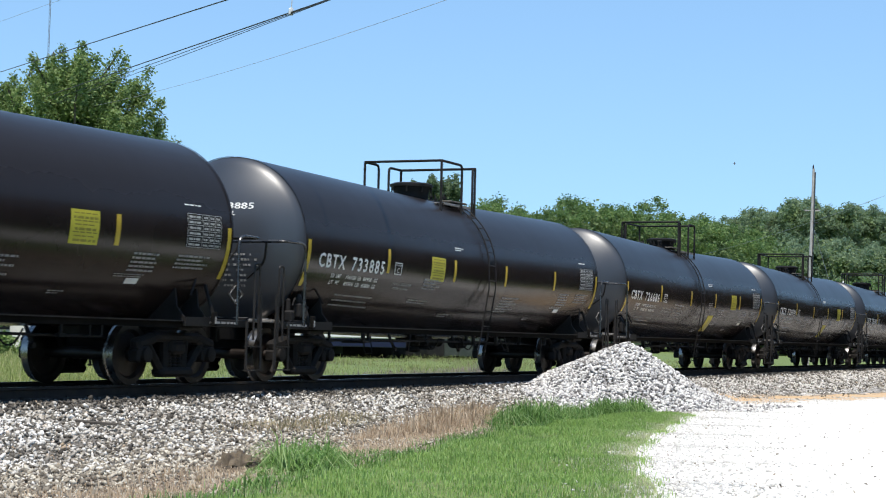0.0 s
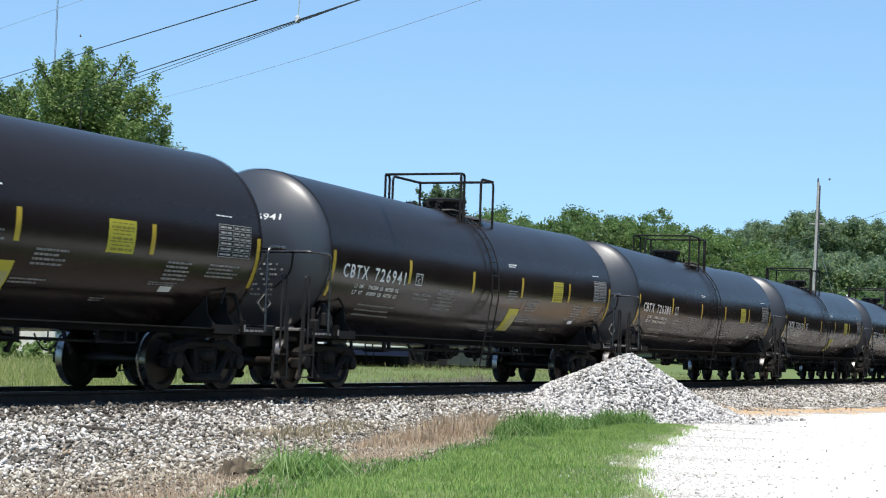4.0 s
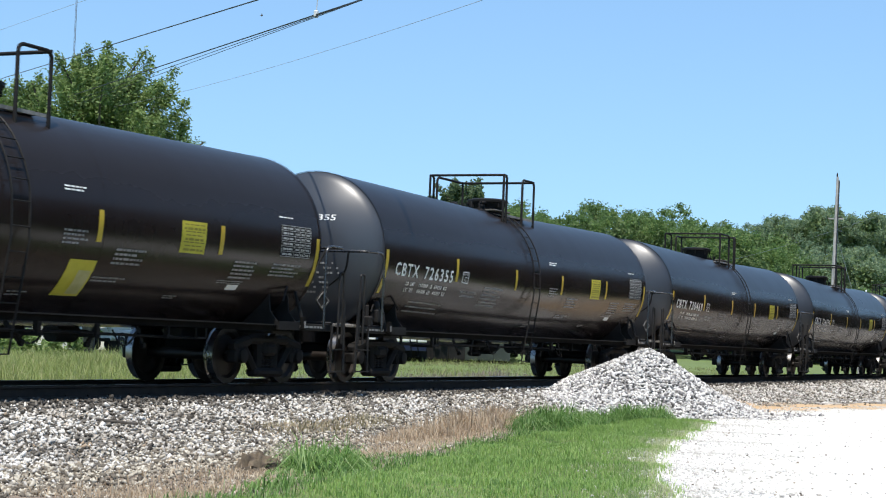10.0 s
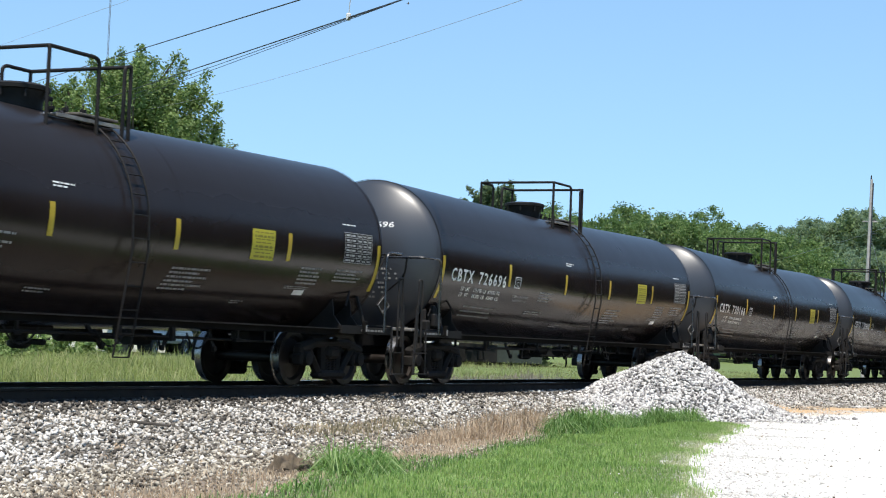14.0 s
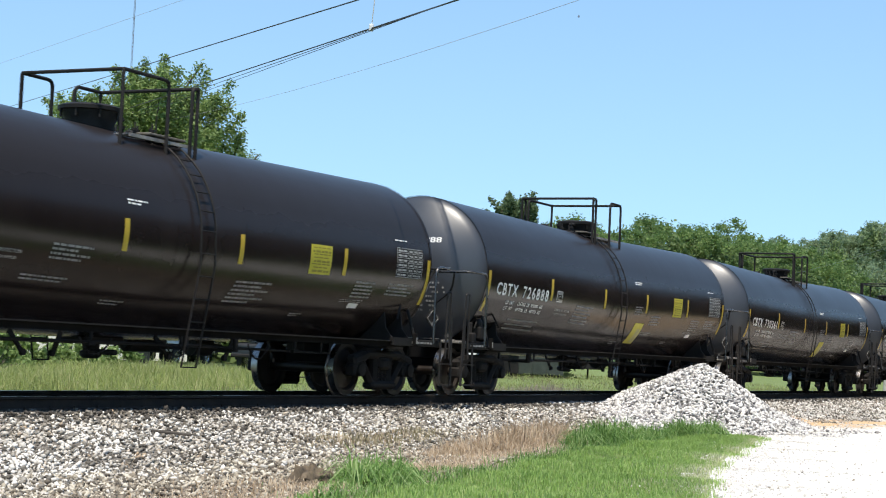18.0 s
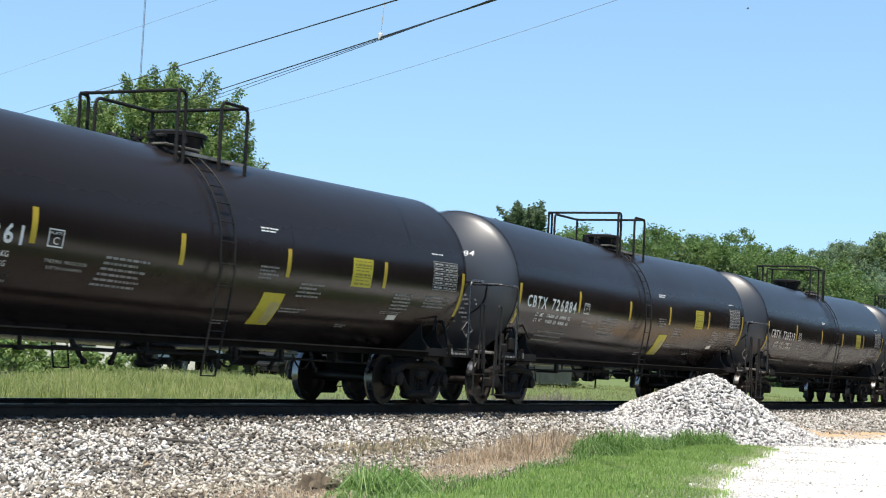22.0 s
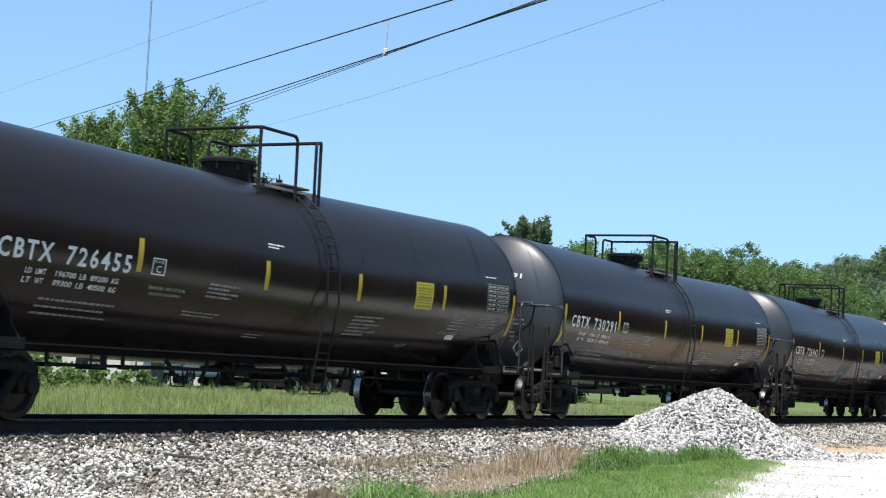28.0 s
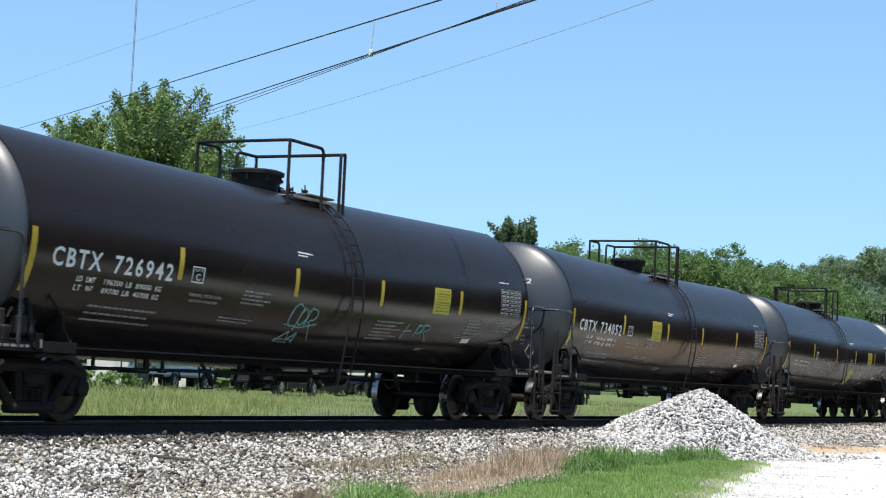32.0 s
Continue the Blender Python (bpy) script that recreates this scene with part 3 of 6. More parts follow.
def build_top(car, swapped):
    for y in (-0.66, 0.66):
        deck = Shape()
        for k in range(3):
            deck.box((0.25, y + (k - 1) * 0.13, 3.665), (1.5, 0.1, 0.022), bev=0.006)
        deck.box((0.25, y * 1.32, 3.65), (1.55, 0.02, 0.05))
        part("top_platform", deck, M_DECK, car, "pale worn steel grating platform")
        for x in (-0.35, 0.9):
            part("platform_bracket", Shape().beam((x, y * 0.75, 3.66), (x, y * 1.3, 3.4), 0.03, 0.08), M_BLACK, car)
    mx, tw = (0.46, -1) if swapped else (-0.32, 1)
    man = Shape()
    man.lathe([(3.6, 0.36), (3.86, 0.36), (3.93, 0.39), (4.0, 0.42), (4.015, 0.46), (4.065, 0.465), (4.08, 0.44), (4.1, 0.38), (4.115, 0.05)], "z", (mx, 0, 0), 28)
    man.box((mx + 0.52 * tw, -0.1, 3.98), (0.16, 0.12, 0.06), bev=0.015)
    man.tube([(mx + 0.48 * tw, -0.12, 4.0), (mx + 0.52 * tw, -0.14, 3.78), (mx + 0.56 * tw, -0.1, 3.7)], 0.018, 6)
    man.tube([(mx + 0.42, 0.3, 3.98), (mx + 0.46, 0.34, 4.16)], 0.012, 6)
    lid = part("manway", man, M_BLACK, car, "black domed manway with a flanged lid")
    for k in range(8):
        a = k * math.pi / 4 + 0.2
        part("eye_bolt", Shape().lathe([(3.9, 0.018), (4.04, 0.018), (4.04, 0.03), (4.065, 0.03)], "z", (mx + 0.43 * math.cos(a), 0.43 * math.sin(a), 0), 6), M_BLACK, lid)
    plate = part("valve_plate", Shape().box((0.12 + 0.53 * tw, 0.1, 3.74), (0.7, 0.7, 0.1), bev=0.02), M_BLACK, car)
    for x, y, h in ((0.42, 0.3, 0.1), (0.55, 0.1, 0.16), (0.68, 0.3, 0.12), (0.8, 0.05, 0.17), (0.92, 0.25, 0.1), (0.6, -0.15, 0.08), (0.85, 0.45, 0.11), (0.78, -0.28, 0.13), (0.95, -0.12, 0.09)):
        v = Shape().lathe([(3.7, 0.07), (3.7 + h * 0.5, 0.07), (3.72 + h * 0.5, 0.03), (3.73 + h, 0.03), (3.73 + h, 0.05), (3.77 + h, 0.05)], "z", (0.12 + (x - 0.12) * tw, y, 0), 8)
        part("valve", v, M_BLACK, plate, "black top valve")
        part("valve_stem", Shape().tube([(0.12 + (x - 0.12) * tw, y, 3.75 + h), (0.14 + (x - 0.12) * tw, y + 0.02, 3.86 + h)], 0.013, 6), M_BLACK, plate)
    part("blind_flange", Shape().lathe([(-0.07, 0.02), (-0.06, 0.1), (-0.02, 0.11), (0.02, 0.11), (0.06, 0.08)], "x", (0.12 + 0.88 * tw, 0.3, 3.83), 14), M_IRON, plate, "round dark flange")
    part("walk_board", Shape().box((0.12 + 0.46 * tw, -0.6, 3.755), (0.9, 0.24, 0.035), bev=0.008), M_BOARD, car, "dull tan walk board beside the valves")
    for k in (0.1, 0.8):
        part("board_bracket", Shape().beam((0.12 + k * tw, -0.5, 3.75), (0.12 + k * tw, -0.74, 3.56), 0.03, 0.05), M_BLACK, car)
    # guard rails
    z0, z1, r = 3.42, 4.53, 0.028
    a, b, w = -0.77, 1.02, 0.9
    rails = []
    if swapped:
        rails.append(bend((a, w, z0), (a, w, z1), (a, -w, z1), (a, -w, z0), r=0.03))
        rails.append(bend((a, -w, z1), (a + 0.18, -w, z1), (a + 0.18, -w, z0), r=0.12))
        rails.append(bend((b, -w, z0), (b, -w, z1), (0.32, -w, z1), (0.32, -w, z0)))
        rails.append(bend((b, -w, z1), (b, w, z1), (-0.4, w, z1), (-0.4, w, z0)))
        rails.append([(b, w, z1), (b, w, z0)])
        rails.append(bend((a, w, z1), (a + 0.2, w, z1), (a + 0.2, w, z0), r=0.12))
    else:
        rails.append(bend((a, w, z0), (a, w, z1), (a, -w, z1), (a, -w, z0), r=0.03))
        rails.append(bend((a, -w, z1), (0.3, -w, z1), (0.3, -w, z0)))
        rails.append(bend((b, -w, z0), (b, -w, z1), (b, w, z1), (b, w, z0), r=0.03))
        rails.append(bend((b - 0.14, -w, z0), (b - 0.14, -w, z1 - 0.02), (b, -w, z1), r=0.08))
        rails.append(bend((a, w, z1), (-0.1, w, z1), (-0.1, w, z0)))
        rails.append(bend((b, w, z1), (0.4, w, z1), (0.4, w, z0)))
    for p in rails:
        part("guard_rail", Shape().tube(p, r, 8), M_BLACK, car)
    # ladder over the near side
    for side in (-1, 1):
        x = -0.28 if swapped else 0.52
        pts0 = []
        for i in range(9):
            an = radians(62 - i * 62 / 8)
            rr = RAD + 0.07
            pts0.append((x, side * rr * math.cos(an), axis_z(x) + rr * math.sin(an)))
        path = pts0 + [(x, side * (RAD + 0.08), 1.9), (x, side * 1.34, 0.43)]
        for dx in (-0.18, 0.18):
            part("ladder_rail", Shape().tube([(p[0] + dx, p[1], p[2]) for p in path], 0.016, 6), M_BLACK, car)
        for i in range(12):
            if i < 6:
                an = radians(56 - i * 10.5)
                p = ((RAD + 0.07) * math.cos(an), axis_z(x) + (RAD + 0.07) * math.sin(an))
            else:
                q = 2.06 - (i - 6) * 0.325
                p = (1.34 + (RAD - 1.26) * min(1, (q - 0.43) / 1.47), q)
            part("rung", Shape().tube([(x - 0.18, side * p[0], p[1]), (x + 0.18, side * p[0], p[1])], 0.01, 6), M_BLACK, car)


def build_ends(car):
    for e in (-1, 1):
        s = Shape()
        s.box((e * 7.1, 0, 0.84), (3.1, 0.36, 0.3), bev=0.02)
        s.box((e * 8.42, 0, 0.86), (0.12, 0.6, 0.4), bev=0.02)
        part("stub_sill", s, M_BLACK, car)
        s = Shape()
        s.box((e * 8.57, 0, 0.87), (0.34, 0.16, 0.2), bev=0.03)
        s.box((e * 8.74, e * 0.06, 0.87), (0.18, 0.3, 0.28), bev=0.05)
        part("coupler", s, M_TRUCK, car, "rusty knuckle coupler")
        s = Shape()
        s.tube(bend((e * 8.5, 0.15, 0.75), (e * 8.6, 0.3, 0.5), (e * 8.83, 0.1, 0.36), r=0.1), 0.03, 6)
        part("brake_hose", s, M_BLACK, car)
        # end walkway and its angle
        s = Shape()
        s.box((e * 8.5, 0, 1.02), (0.3, 2.9, 0.05), bev=0.01)
        for i in range(6):
            s.box((e * 8.5, -1.2 + i * 0.48, 1.055), (0.3, 0.03, 0.03))
        part("end_walkway", s, M_DECK, car, "worn grey steel walkway")
        s = Shape()
        s.box((e * 7.55, -1.38, 0.96), (1.7, 0.05, 0.12), bev=0.01)
        s.box((e * 7.55, 1.38, 0.96), (1.7, 0.05, 0.12), bev=0.01)
        s.box((e * 8.36, 0, 0.98), (0.06, 2.8, 0.16), bev=0.01)
        sill = part("end_sill", s, M_BLACK, car)
        s = Shape()
        rnd = random.Random(31)
        x = e * 7.62 - 0.42
        while x < e * 7.62 + 0.4:
            w = rnd.uniform(0.06, 0.16)
            s.box((x + w / 2, -1.407, 0.965), (w, 0.004, 0.035))
            x += w + 0.035
        tagged(part("sill_print", s, M_FAINT, sill, smooth=0), kind="stuff")
        s = Shape()
        s.tube(bend((e * 7.75, -1.56, 0.95), (e * 7.75, -1.56, 2.35), (e * 8.42, -1.56, 2.35), (e * 8.42, 1.56, 2.35), (e * 7.75, 1.56, 2.35), (e * 7.75, 1.56, 0.95), r=0.17), 0.024, 8)
        part("hand_rail", s, M_GREYSTEEL, car, "thin steel handrail")
        for y in (-0.62, 0.62):
            part("rail_brace", Shape().tube(bend((e * 8.42, y * 1.9, 2.33), (e * 8.3, y * 1.75, 2.0), (e * 8.05, y, 1.75), r=0.2), 0.02, 6), M_BLACK, car)
        for y in (-1.5, 1.5):
            g = Shape()
            g.tube(bend((e * 8.52, y, 0.7), (e * 8.52, y, 1.93), (e * 8.37, y, 1.93), (e * 8.37, y, 0.7), r=0.05), 0.018, 6)
            part("grab_iron", g, M_IRON, car)
            g = Shape()
            g.beam((e * 8.56, y, 1.45), (e * 8.62, y, 0.2), 0.02, 0.07, 0, (1, 0, 0))
            g.beam((e * 8.16, y, 1.0), (e * 8.16, y, 0.2), 0.02, 0.05, 0, (1, 0, 0))
            g.beam((e * 8.63, y, 0.22), (e * 8.15, y, 0.22), 0.09, 0.02)
            g.beam((e * 8.6, y, 0.6), (e * 8.16, y, 0.6), 0.09, 0.02)
            part("sill_step", g, M_IRON, car)
            # bolster bracket up to the tank
            g = Shape()
            q = y / 1.5
            for dx, w in ((-0.3, 0.03), (0.3, 0.03)):
                x = e * MID + dx
                prof = [(1.4, 0.92), (1.41, 1.0), (1.24, 1.2), (1.2, 1.5), (1.1, 1.4), (0.95, 1.2), (0.7, 0.98), (0.6, 0.86)]
                vs = [(x + k * w / 2, py * q, pz) for k in (-1, 1) for py, pz in prof]
                g.add(vs, [tuple(range(8)), tuple(range(15, 7, -1))] + [(i, (i + 1) % 8, 8 + (i + 1) % 8, 8 + i) for i in range(8)])
            g.tube([(e * (MID + 0.45), 1.25 * q, 1.55), (e * (MID + 0.5), 1.43 * q, 0.95)], 0.03, 6)
            g.tube([(e * (MID + 0.1), 1.3 * q, 1.62), (e * (MID - 0.12), 1.36 * q, 1.36)], 0.02, 6)
            g.beam((e * MID - 0.34, 1.41 * q, 0.97), (e * MID + 0.34, 1.41 * q, 0.97), 0.05, 0.14)
            part("bolster_bracket", g, M_BLACK, car)
            part("pad_mark", Shape().box((e * (MID + 0.42), y * 0.994, 1.0), (0.035, 0.006, 0.11)), M_FAINT, car, smooth=0)
            part("jacking_pad", Shape().box((e * (MID + 0.42), y * 0.97, 1.02), (0.1, 0.06, 0.22), bev=0.01), M_SILL, car)
        s = Shape()
        s.box((e * MID, 0, 0.9), (0.6, 2.6, 0.14), bev=0.02)
        part("body_bolster", s, M_BLACK, car)
    # hand brake and its box at the number end
    s = Shape()
    s.lathe([(0, 0.28), (0.03, 0.28), (0.03, 0.24), (0, 0.24)], "x", (-8.6, 0.75, 1.75), 20, cap=False)
    for k in range(3):
        a = k * math.pi / 3
        d = Vector((0, math.cos(a), math.sin(a))) * 0.26
        s.tube([Vector((-8.585, 0.75, 1.75)) - d, Vector((-8.585, 0.75, 1.75)) + d], 0.014, 5)
    s.box((-8.5, 0.75, 1.7), (0.14, 0.3, 0.42), bev=0.03)
    s.tube([(-8.5, 0.75, 1.5), (-8.5, 0.75, 1.0)], 0.03, 6)
    part("hand_brake", s, M_BLACK, car, "black handbrake wheel and housing")
    s = Shape()
    s.box((-7.42, -1.26, 1.22), (0.2, 0.18, 0.26), bev=0.03)
    s.box((-7.68, -1.24, 1.12), (0.14, 0.16, 0.2), bev=0.03)
    s.lathe([(1.3, 0.05), (1.34, 0.07), (1.44, 0.07), (1.5, 0.03)], "z", (-7.42, -1.26, 0), 10)
    s.lathe([(1.0, 0.04), (1.25, 0.04), (1.25, 0.055), (1.3, 0.055)], "z", (-7.2, -1.28, 0), 8)
    s.lathe([(1.2, 0.04), (1.4, 0.04), (1.42, 0.02)], "z", (-7.66, -1.2, 0), 8)
    s.tube(bend((-7.5, -1.25, 1.35), (-7.6, -1.3, 1.45), (-7.66, -1.28, 1.3), r=0.06), 0.015, 6)
    s.tube(bend((-7.2, -1.26, 1.1), (-6.9, -1.24, 1.02), (-6.9, -0.6, 0.95), r=0.1), 0.02, 6)
    s.tube([(-7.8, -1.3, 1.03), (-7.1, -1.3, 1.03)], 0.025, 6)
    part("brake_valve", s, M_BLACK, car, "black air brake valve and pipes")


def build_under(car):
    for y in (-1.36, 1.36):
        s = Shape()
        s.beam((-MID - 0.3, y * 0.96, 0.925), (MID + 0.3, y * 0.96, 0.925), 0.05, 0.1)
        rail = part("side_rail", s, M_SILL, car, "black side rail under the tank")
        part("rail_lip", Shape().beam((-MID - 0.3, y, 0.975), (MID + 0.3, y, 0.975), 0.09, 0.018), M_IRON, rail)
    s = Shape()
    s.lathe([(-0.5, 0.08), (-0.45, 0.13), (0.45, 0.13), (0.5, 0.08)], "x", (1.9, 0.5, 0.74), 16)
    part("air_reservoir", s, M_BLACK, car)
    s = Shape()
    s.lathe([(-0.3, 0.16), (0.2, 0.16), (0.3, 0.05), (0.6, 0.04)], "x", (3.2, 0.35, 0.74), 14)
    s.box((3.2, 0.35, 0.86), (0.3, 0.1, 0.12))
    part("brake_cylinder", s, M_BLACK, car)
    s = Shape()
    s.lathe([(0.5, 0.1), (0.54, 0.16), (0.6, 0.16), (0.62, 0.12), (0.85, 0.14)], "z", (0, 0, 0), 16)
    s.box((0, -0.25, 0.6), (0.1, 0.4, 0.08), bev=0.02)
    s.box((0, 0, 0.78), (0.9, 0.5, 0.14), bev=0.03)
    part("bottom_outlet", s, M_BLACK, car, "black bottom outlet valve")
    s = Shape()
    s.tube([(-6.4, -0.5, 0.7), (-3.0, -0.7, 0.74), (2.0, -0.7, 0.74), (6.4, -0.5, 0.7)], 0.022, 6)
    part("brake_rod", s, M_BLACK, car)
    s = Shape()
    s.tube([(-6.8, 0.62, 0.72), (6.8, 0.62, 0.72)], 0.022, 6)
    part("brake_pipe", s, M_BLACK, car)
    for x in (-5.2, -3.6, -0.9, 1.2, 4.4):
        s = Shape()
        s.box((x, -0.7, 0.84), (0.05, 0.05, 0.24), bev=0.01)
        s.box((x, -0.7, 0.72), (0.16, 0.08, 0.06), bev=0.01)
        part("rod_hanger", s, M_BLACK, car)
    # levers, clevises and slack chain of the brake rigging
    for x, lean in ((-2.2, 0.2), (-1.5, -0.15), (1.0, 0.25), (2.6, -0.2), (3.9, 0.1)):
        s = Shape()
        s.beam((x - lean, -0.55, 0.86), (x + lean * 0.3, -0.58, 0.56), 0.025, 0.07, 0, (1, 0, 0))
        s.lathe([(-0.03, 0.045), (0.03, 0.045)], "y", (x + lean * 0.3, -0.58, 0.57), 8)
        part("brake_lever", s, M_BLACK, car)
    for x0, x1 in ((-1.4, -0.7), (0.5, 1.2), (2.7, 3.3)):
        s = Shape()
        for i in range(14):
            u, w = i / 14, (i + 1) / 14
            dip = lambda q: 0.8 - 0.9 * q * (1 - q)
            s.beam((x0 + (x1 - x0) * u, -0.9, dip(u)), (x0 + (x1 - x0) * w, -0.9, dip(w)), *((0.03, 0.012) if i % 2 else (0.012, 0.03)))
        part("slack_chain", s, M_BLACK, car)
    for x in (-4.4, 0.9, 2.2):
        s = Shape()
        s.box((x, -1.0, 0.83), (0.09, 0.06, 0.3), bev=0.01)
        s.box((x, -0.8, 0.7), (0.06, 0.5, 0.05), bev=0.01)
        part("pipe_bracket", s, M_BLACK, car)
    for x in (-4.9, 4.4):
        s = Shape()
        s.tube(bend((x - 0.14, -1.3, 0.95), (x - 0.14, -1.3, 0.72), (x + 0.14, -1.3, 0.72), (x + 0.14, -1.3, 0.95), r=0.04), 0.016, 6)
        part("step_loop", s, M_BLACK, car)


def side_frame():
    s = Shape()
    y = 0.0

    def b(p, q, w, h):
        long = math.hypot(q[0] - p[0], q[1] - p[1])
        tilt = Matrix.Rotation(-math.atan2(q[1] - p[1], q[0] - p[0]), 4, "Y")
        s.box(((p[0] + q[0]) / 2, y, (p[1] + q[1]) / 2), (long + 0.08, w, h), tilt, 0, 0.05)

    b((-0.62, 0.72), (0.62, 0.72), 0.2, 0.15)
    b((-1.02, 0.61), (-0.6, 0.70), 0.2, 0.17)
    b((1.02, 0.61), (0.6, 0.70), 0.2, 0.17)
    b((-0.74, 0.62), (-0.34, 0.2), 0.17, 0.13)
    b((0.74, 0.62), (0.34, 0.2), 0.17, 0.13)
    b((-0.4, 0.19), (0.4, 0.19), 0.24, 0.15)
    b((-0.28, 0.68), (-0.24, 0.22), 0.17, 0.11)
    b((0.28, 0.68), (0.24, 0.22), 0.17, 0.11)
    s.box((0, -0.02, 0.56), (0.36, 0.24, 0.2), bev=0.05)
    for e in (-1, 1):
        s.box((e * 0.889, 0, 0.5), (0.3, 0.22, 0.2), bev=0.04)
        s.lathe([(-0.16, 0.08), (-0.15, 0.115), (0.1, 0.12)], "y", (e * 0.889, 0, 0.457), 14)
        s.box((e * 1.03, 0, 0.44), (0.09, 0.2, 0.2), bev=0.03)
        s.box((e * 0.74, 0, 0.44), (0.09, 0.2, 0.2), bev=0.03)
    return s.mesh("side_frame", M_TRUCK)


def build_trucks(car):
    frame_me = side_frame()
    spring = Shape()
    coil = [(0.265, 0.05)]
    for i in range(5):
        coil += [(0.27 + i * 0.047, 0.05), (0.29 + i * 0.047, 0.066), (0.31 + i * 0.047, 0.05)]
    spring_me = spring.lathe(coil, "z", (0, 0, 0), 10).mesh("spring", M_TRUCK)
    beam = Shape()
    beam.box((0, 0, 0.6), (0.4, 2.2, 0.22), bev=0.04)
    beam.lathe([(0.7, 0.22), (0.85, 0.2)], "z", (0, 0, 0), 16)
    beam.box((-0.45, 0, 0.42), (0.1, 1.7, 0.12), bev=0.02)
    beam.box((0.45, 0, 0.42), (0.1, 1.7, 0.12), bev=0.02)
    beam_me = beam.mesh("truck_bolster", M_TRUCK)
    w = Shape()
    for e in (-1, 1):
        prof = [(-0.02, 0.09), (-0.06, 0.12), (-0.055, 0.16), (-0.02, 0.33), (-0.07, 0.37), (-0.07, 0.457), (0.045, 0.463), (0.055, 0.487), (0.075, 0.487), (0.08, 0.46), (0.07, 0.38), (0.03, 0.34), (0.06, 0.16), (0.09, 0.12), (0.09, 0.09)]
        mis = [0, 0, 0, 0, 0, 1, 1, 1, 0, 0, 0, 0, 0, 0]
        if e > 0:
            prof = [(-h, r) for h, r in reversed(prof)]
            mis = mis[::-1]
        w.lathe(prof, "y", (0, e * 0.76, 0), 40, mis, cap=False)
    w.lathe([(-1.08, 0.075), (-0.9, 0.075), (-0.8, 0.09), (0.8, 0.09), (0.9, 0.075), (1.08, 0.075)], "y", (0, 0, 0), 14)
    wheel_me = w.mesh("wheelset", [M_WHEEL, M_TREAD])
    for e in (-1, 1):
        tr = part("truck_bolster", beam_me, None, car, "grimy cast iron bogie frame", m=pose(e * MID, 0, 0))
        for y in (-1.0, 1.0):
            part("side_frame", frame_me, None, tr, m=pose(0, y, 0))
            for dx in (-0.13, 0.0, 0.13):
                part("spring", spring_me, None, tr, m=pose(dx, y, 0))
        for dx in (-0.889, 0.889):
            part("wheelset", wheel_me, None, car, "dark wheels with polished treads", m=pose(e * MID + dx, 0, 0.457))


def build_car(label, swapped, left_panel):
    car = thing("tank_car", label, "tank car", group="tank cars of the train")
    build_shell(car)
    build_trucks(car)
    build_ends(car)
    build_under(car)
    build_top(car, swapped)
    build_marks(car, left_panel, swapped)
    return car


# number, its four weights, guard rails swapped, panel left of the ladder, slanted patch
CARS = [
    ("", (195900, 88800, 90100, 40900), 0, 0, 0), ("733885", (196100, 88900, 89900, 40800), 0, 1, 0), ("726686", (196500, 89100, 89500, 40600), 1, 0, 1),
    ("726941", (196200, 88950, 89800, 40750), 1, 0, 1), ("726380", (195900, 88850, 90100, 40850), 0, 0, 0), ("730370", (195900, 88800, 90100, 40900), 1, 0, 1),
    ("726355", (197000, 89350, 89000, 40350), 1, 0, 0), ("730469", (195900, 88800, 90100, 40900), 0, 0, 0), ("726696", (196700, 89200, 89300, 40500), 0, 0, 0),
    ("730166", (195900, 88800, 90100, 40900), 0, 0, 0), ("726888", (196300, 89000, 89700, 40700), 1, 0, 1), ("730361", (196000, 88900, 90000, 40800), 1, 0, 1),
    ("726884", (196000, 88900, 90000, 40800), 1, 0, 1), ("726519", (196700, 89200, 89300, 40500), 0, 0, 0), ("726455", (196700, 89200, 89300, 40500), 0, 0, 0),
    ("730291", (195800, 88800, 90200, 40900), 0, 0, 0), ("726942", (196300, 89000, 89700, 40700), 0, 0, 0), ("734052", (196100, 88900, 89900, 40800), 0, 1, 0),
    ("", (196300, 89000, 89700, 40700), 1, 0, 1), ("", (195800, 88800, 90200, 40900), 0, 0, 0), ("", (195800, 88800, 90200, 40900), 0, 0, 0),
]


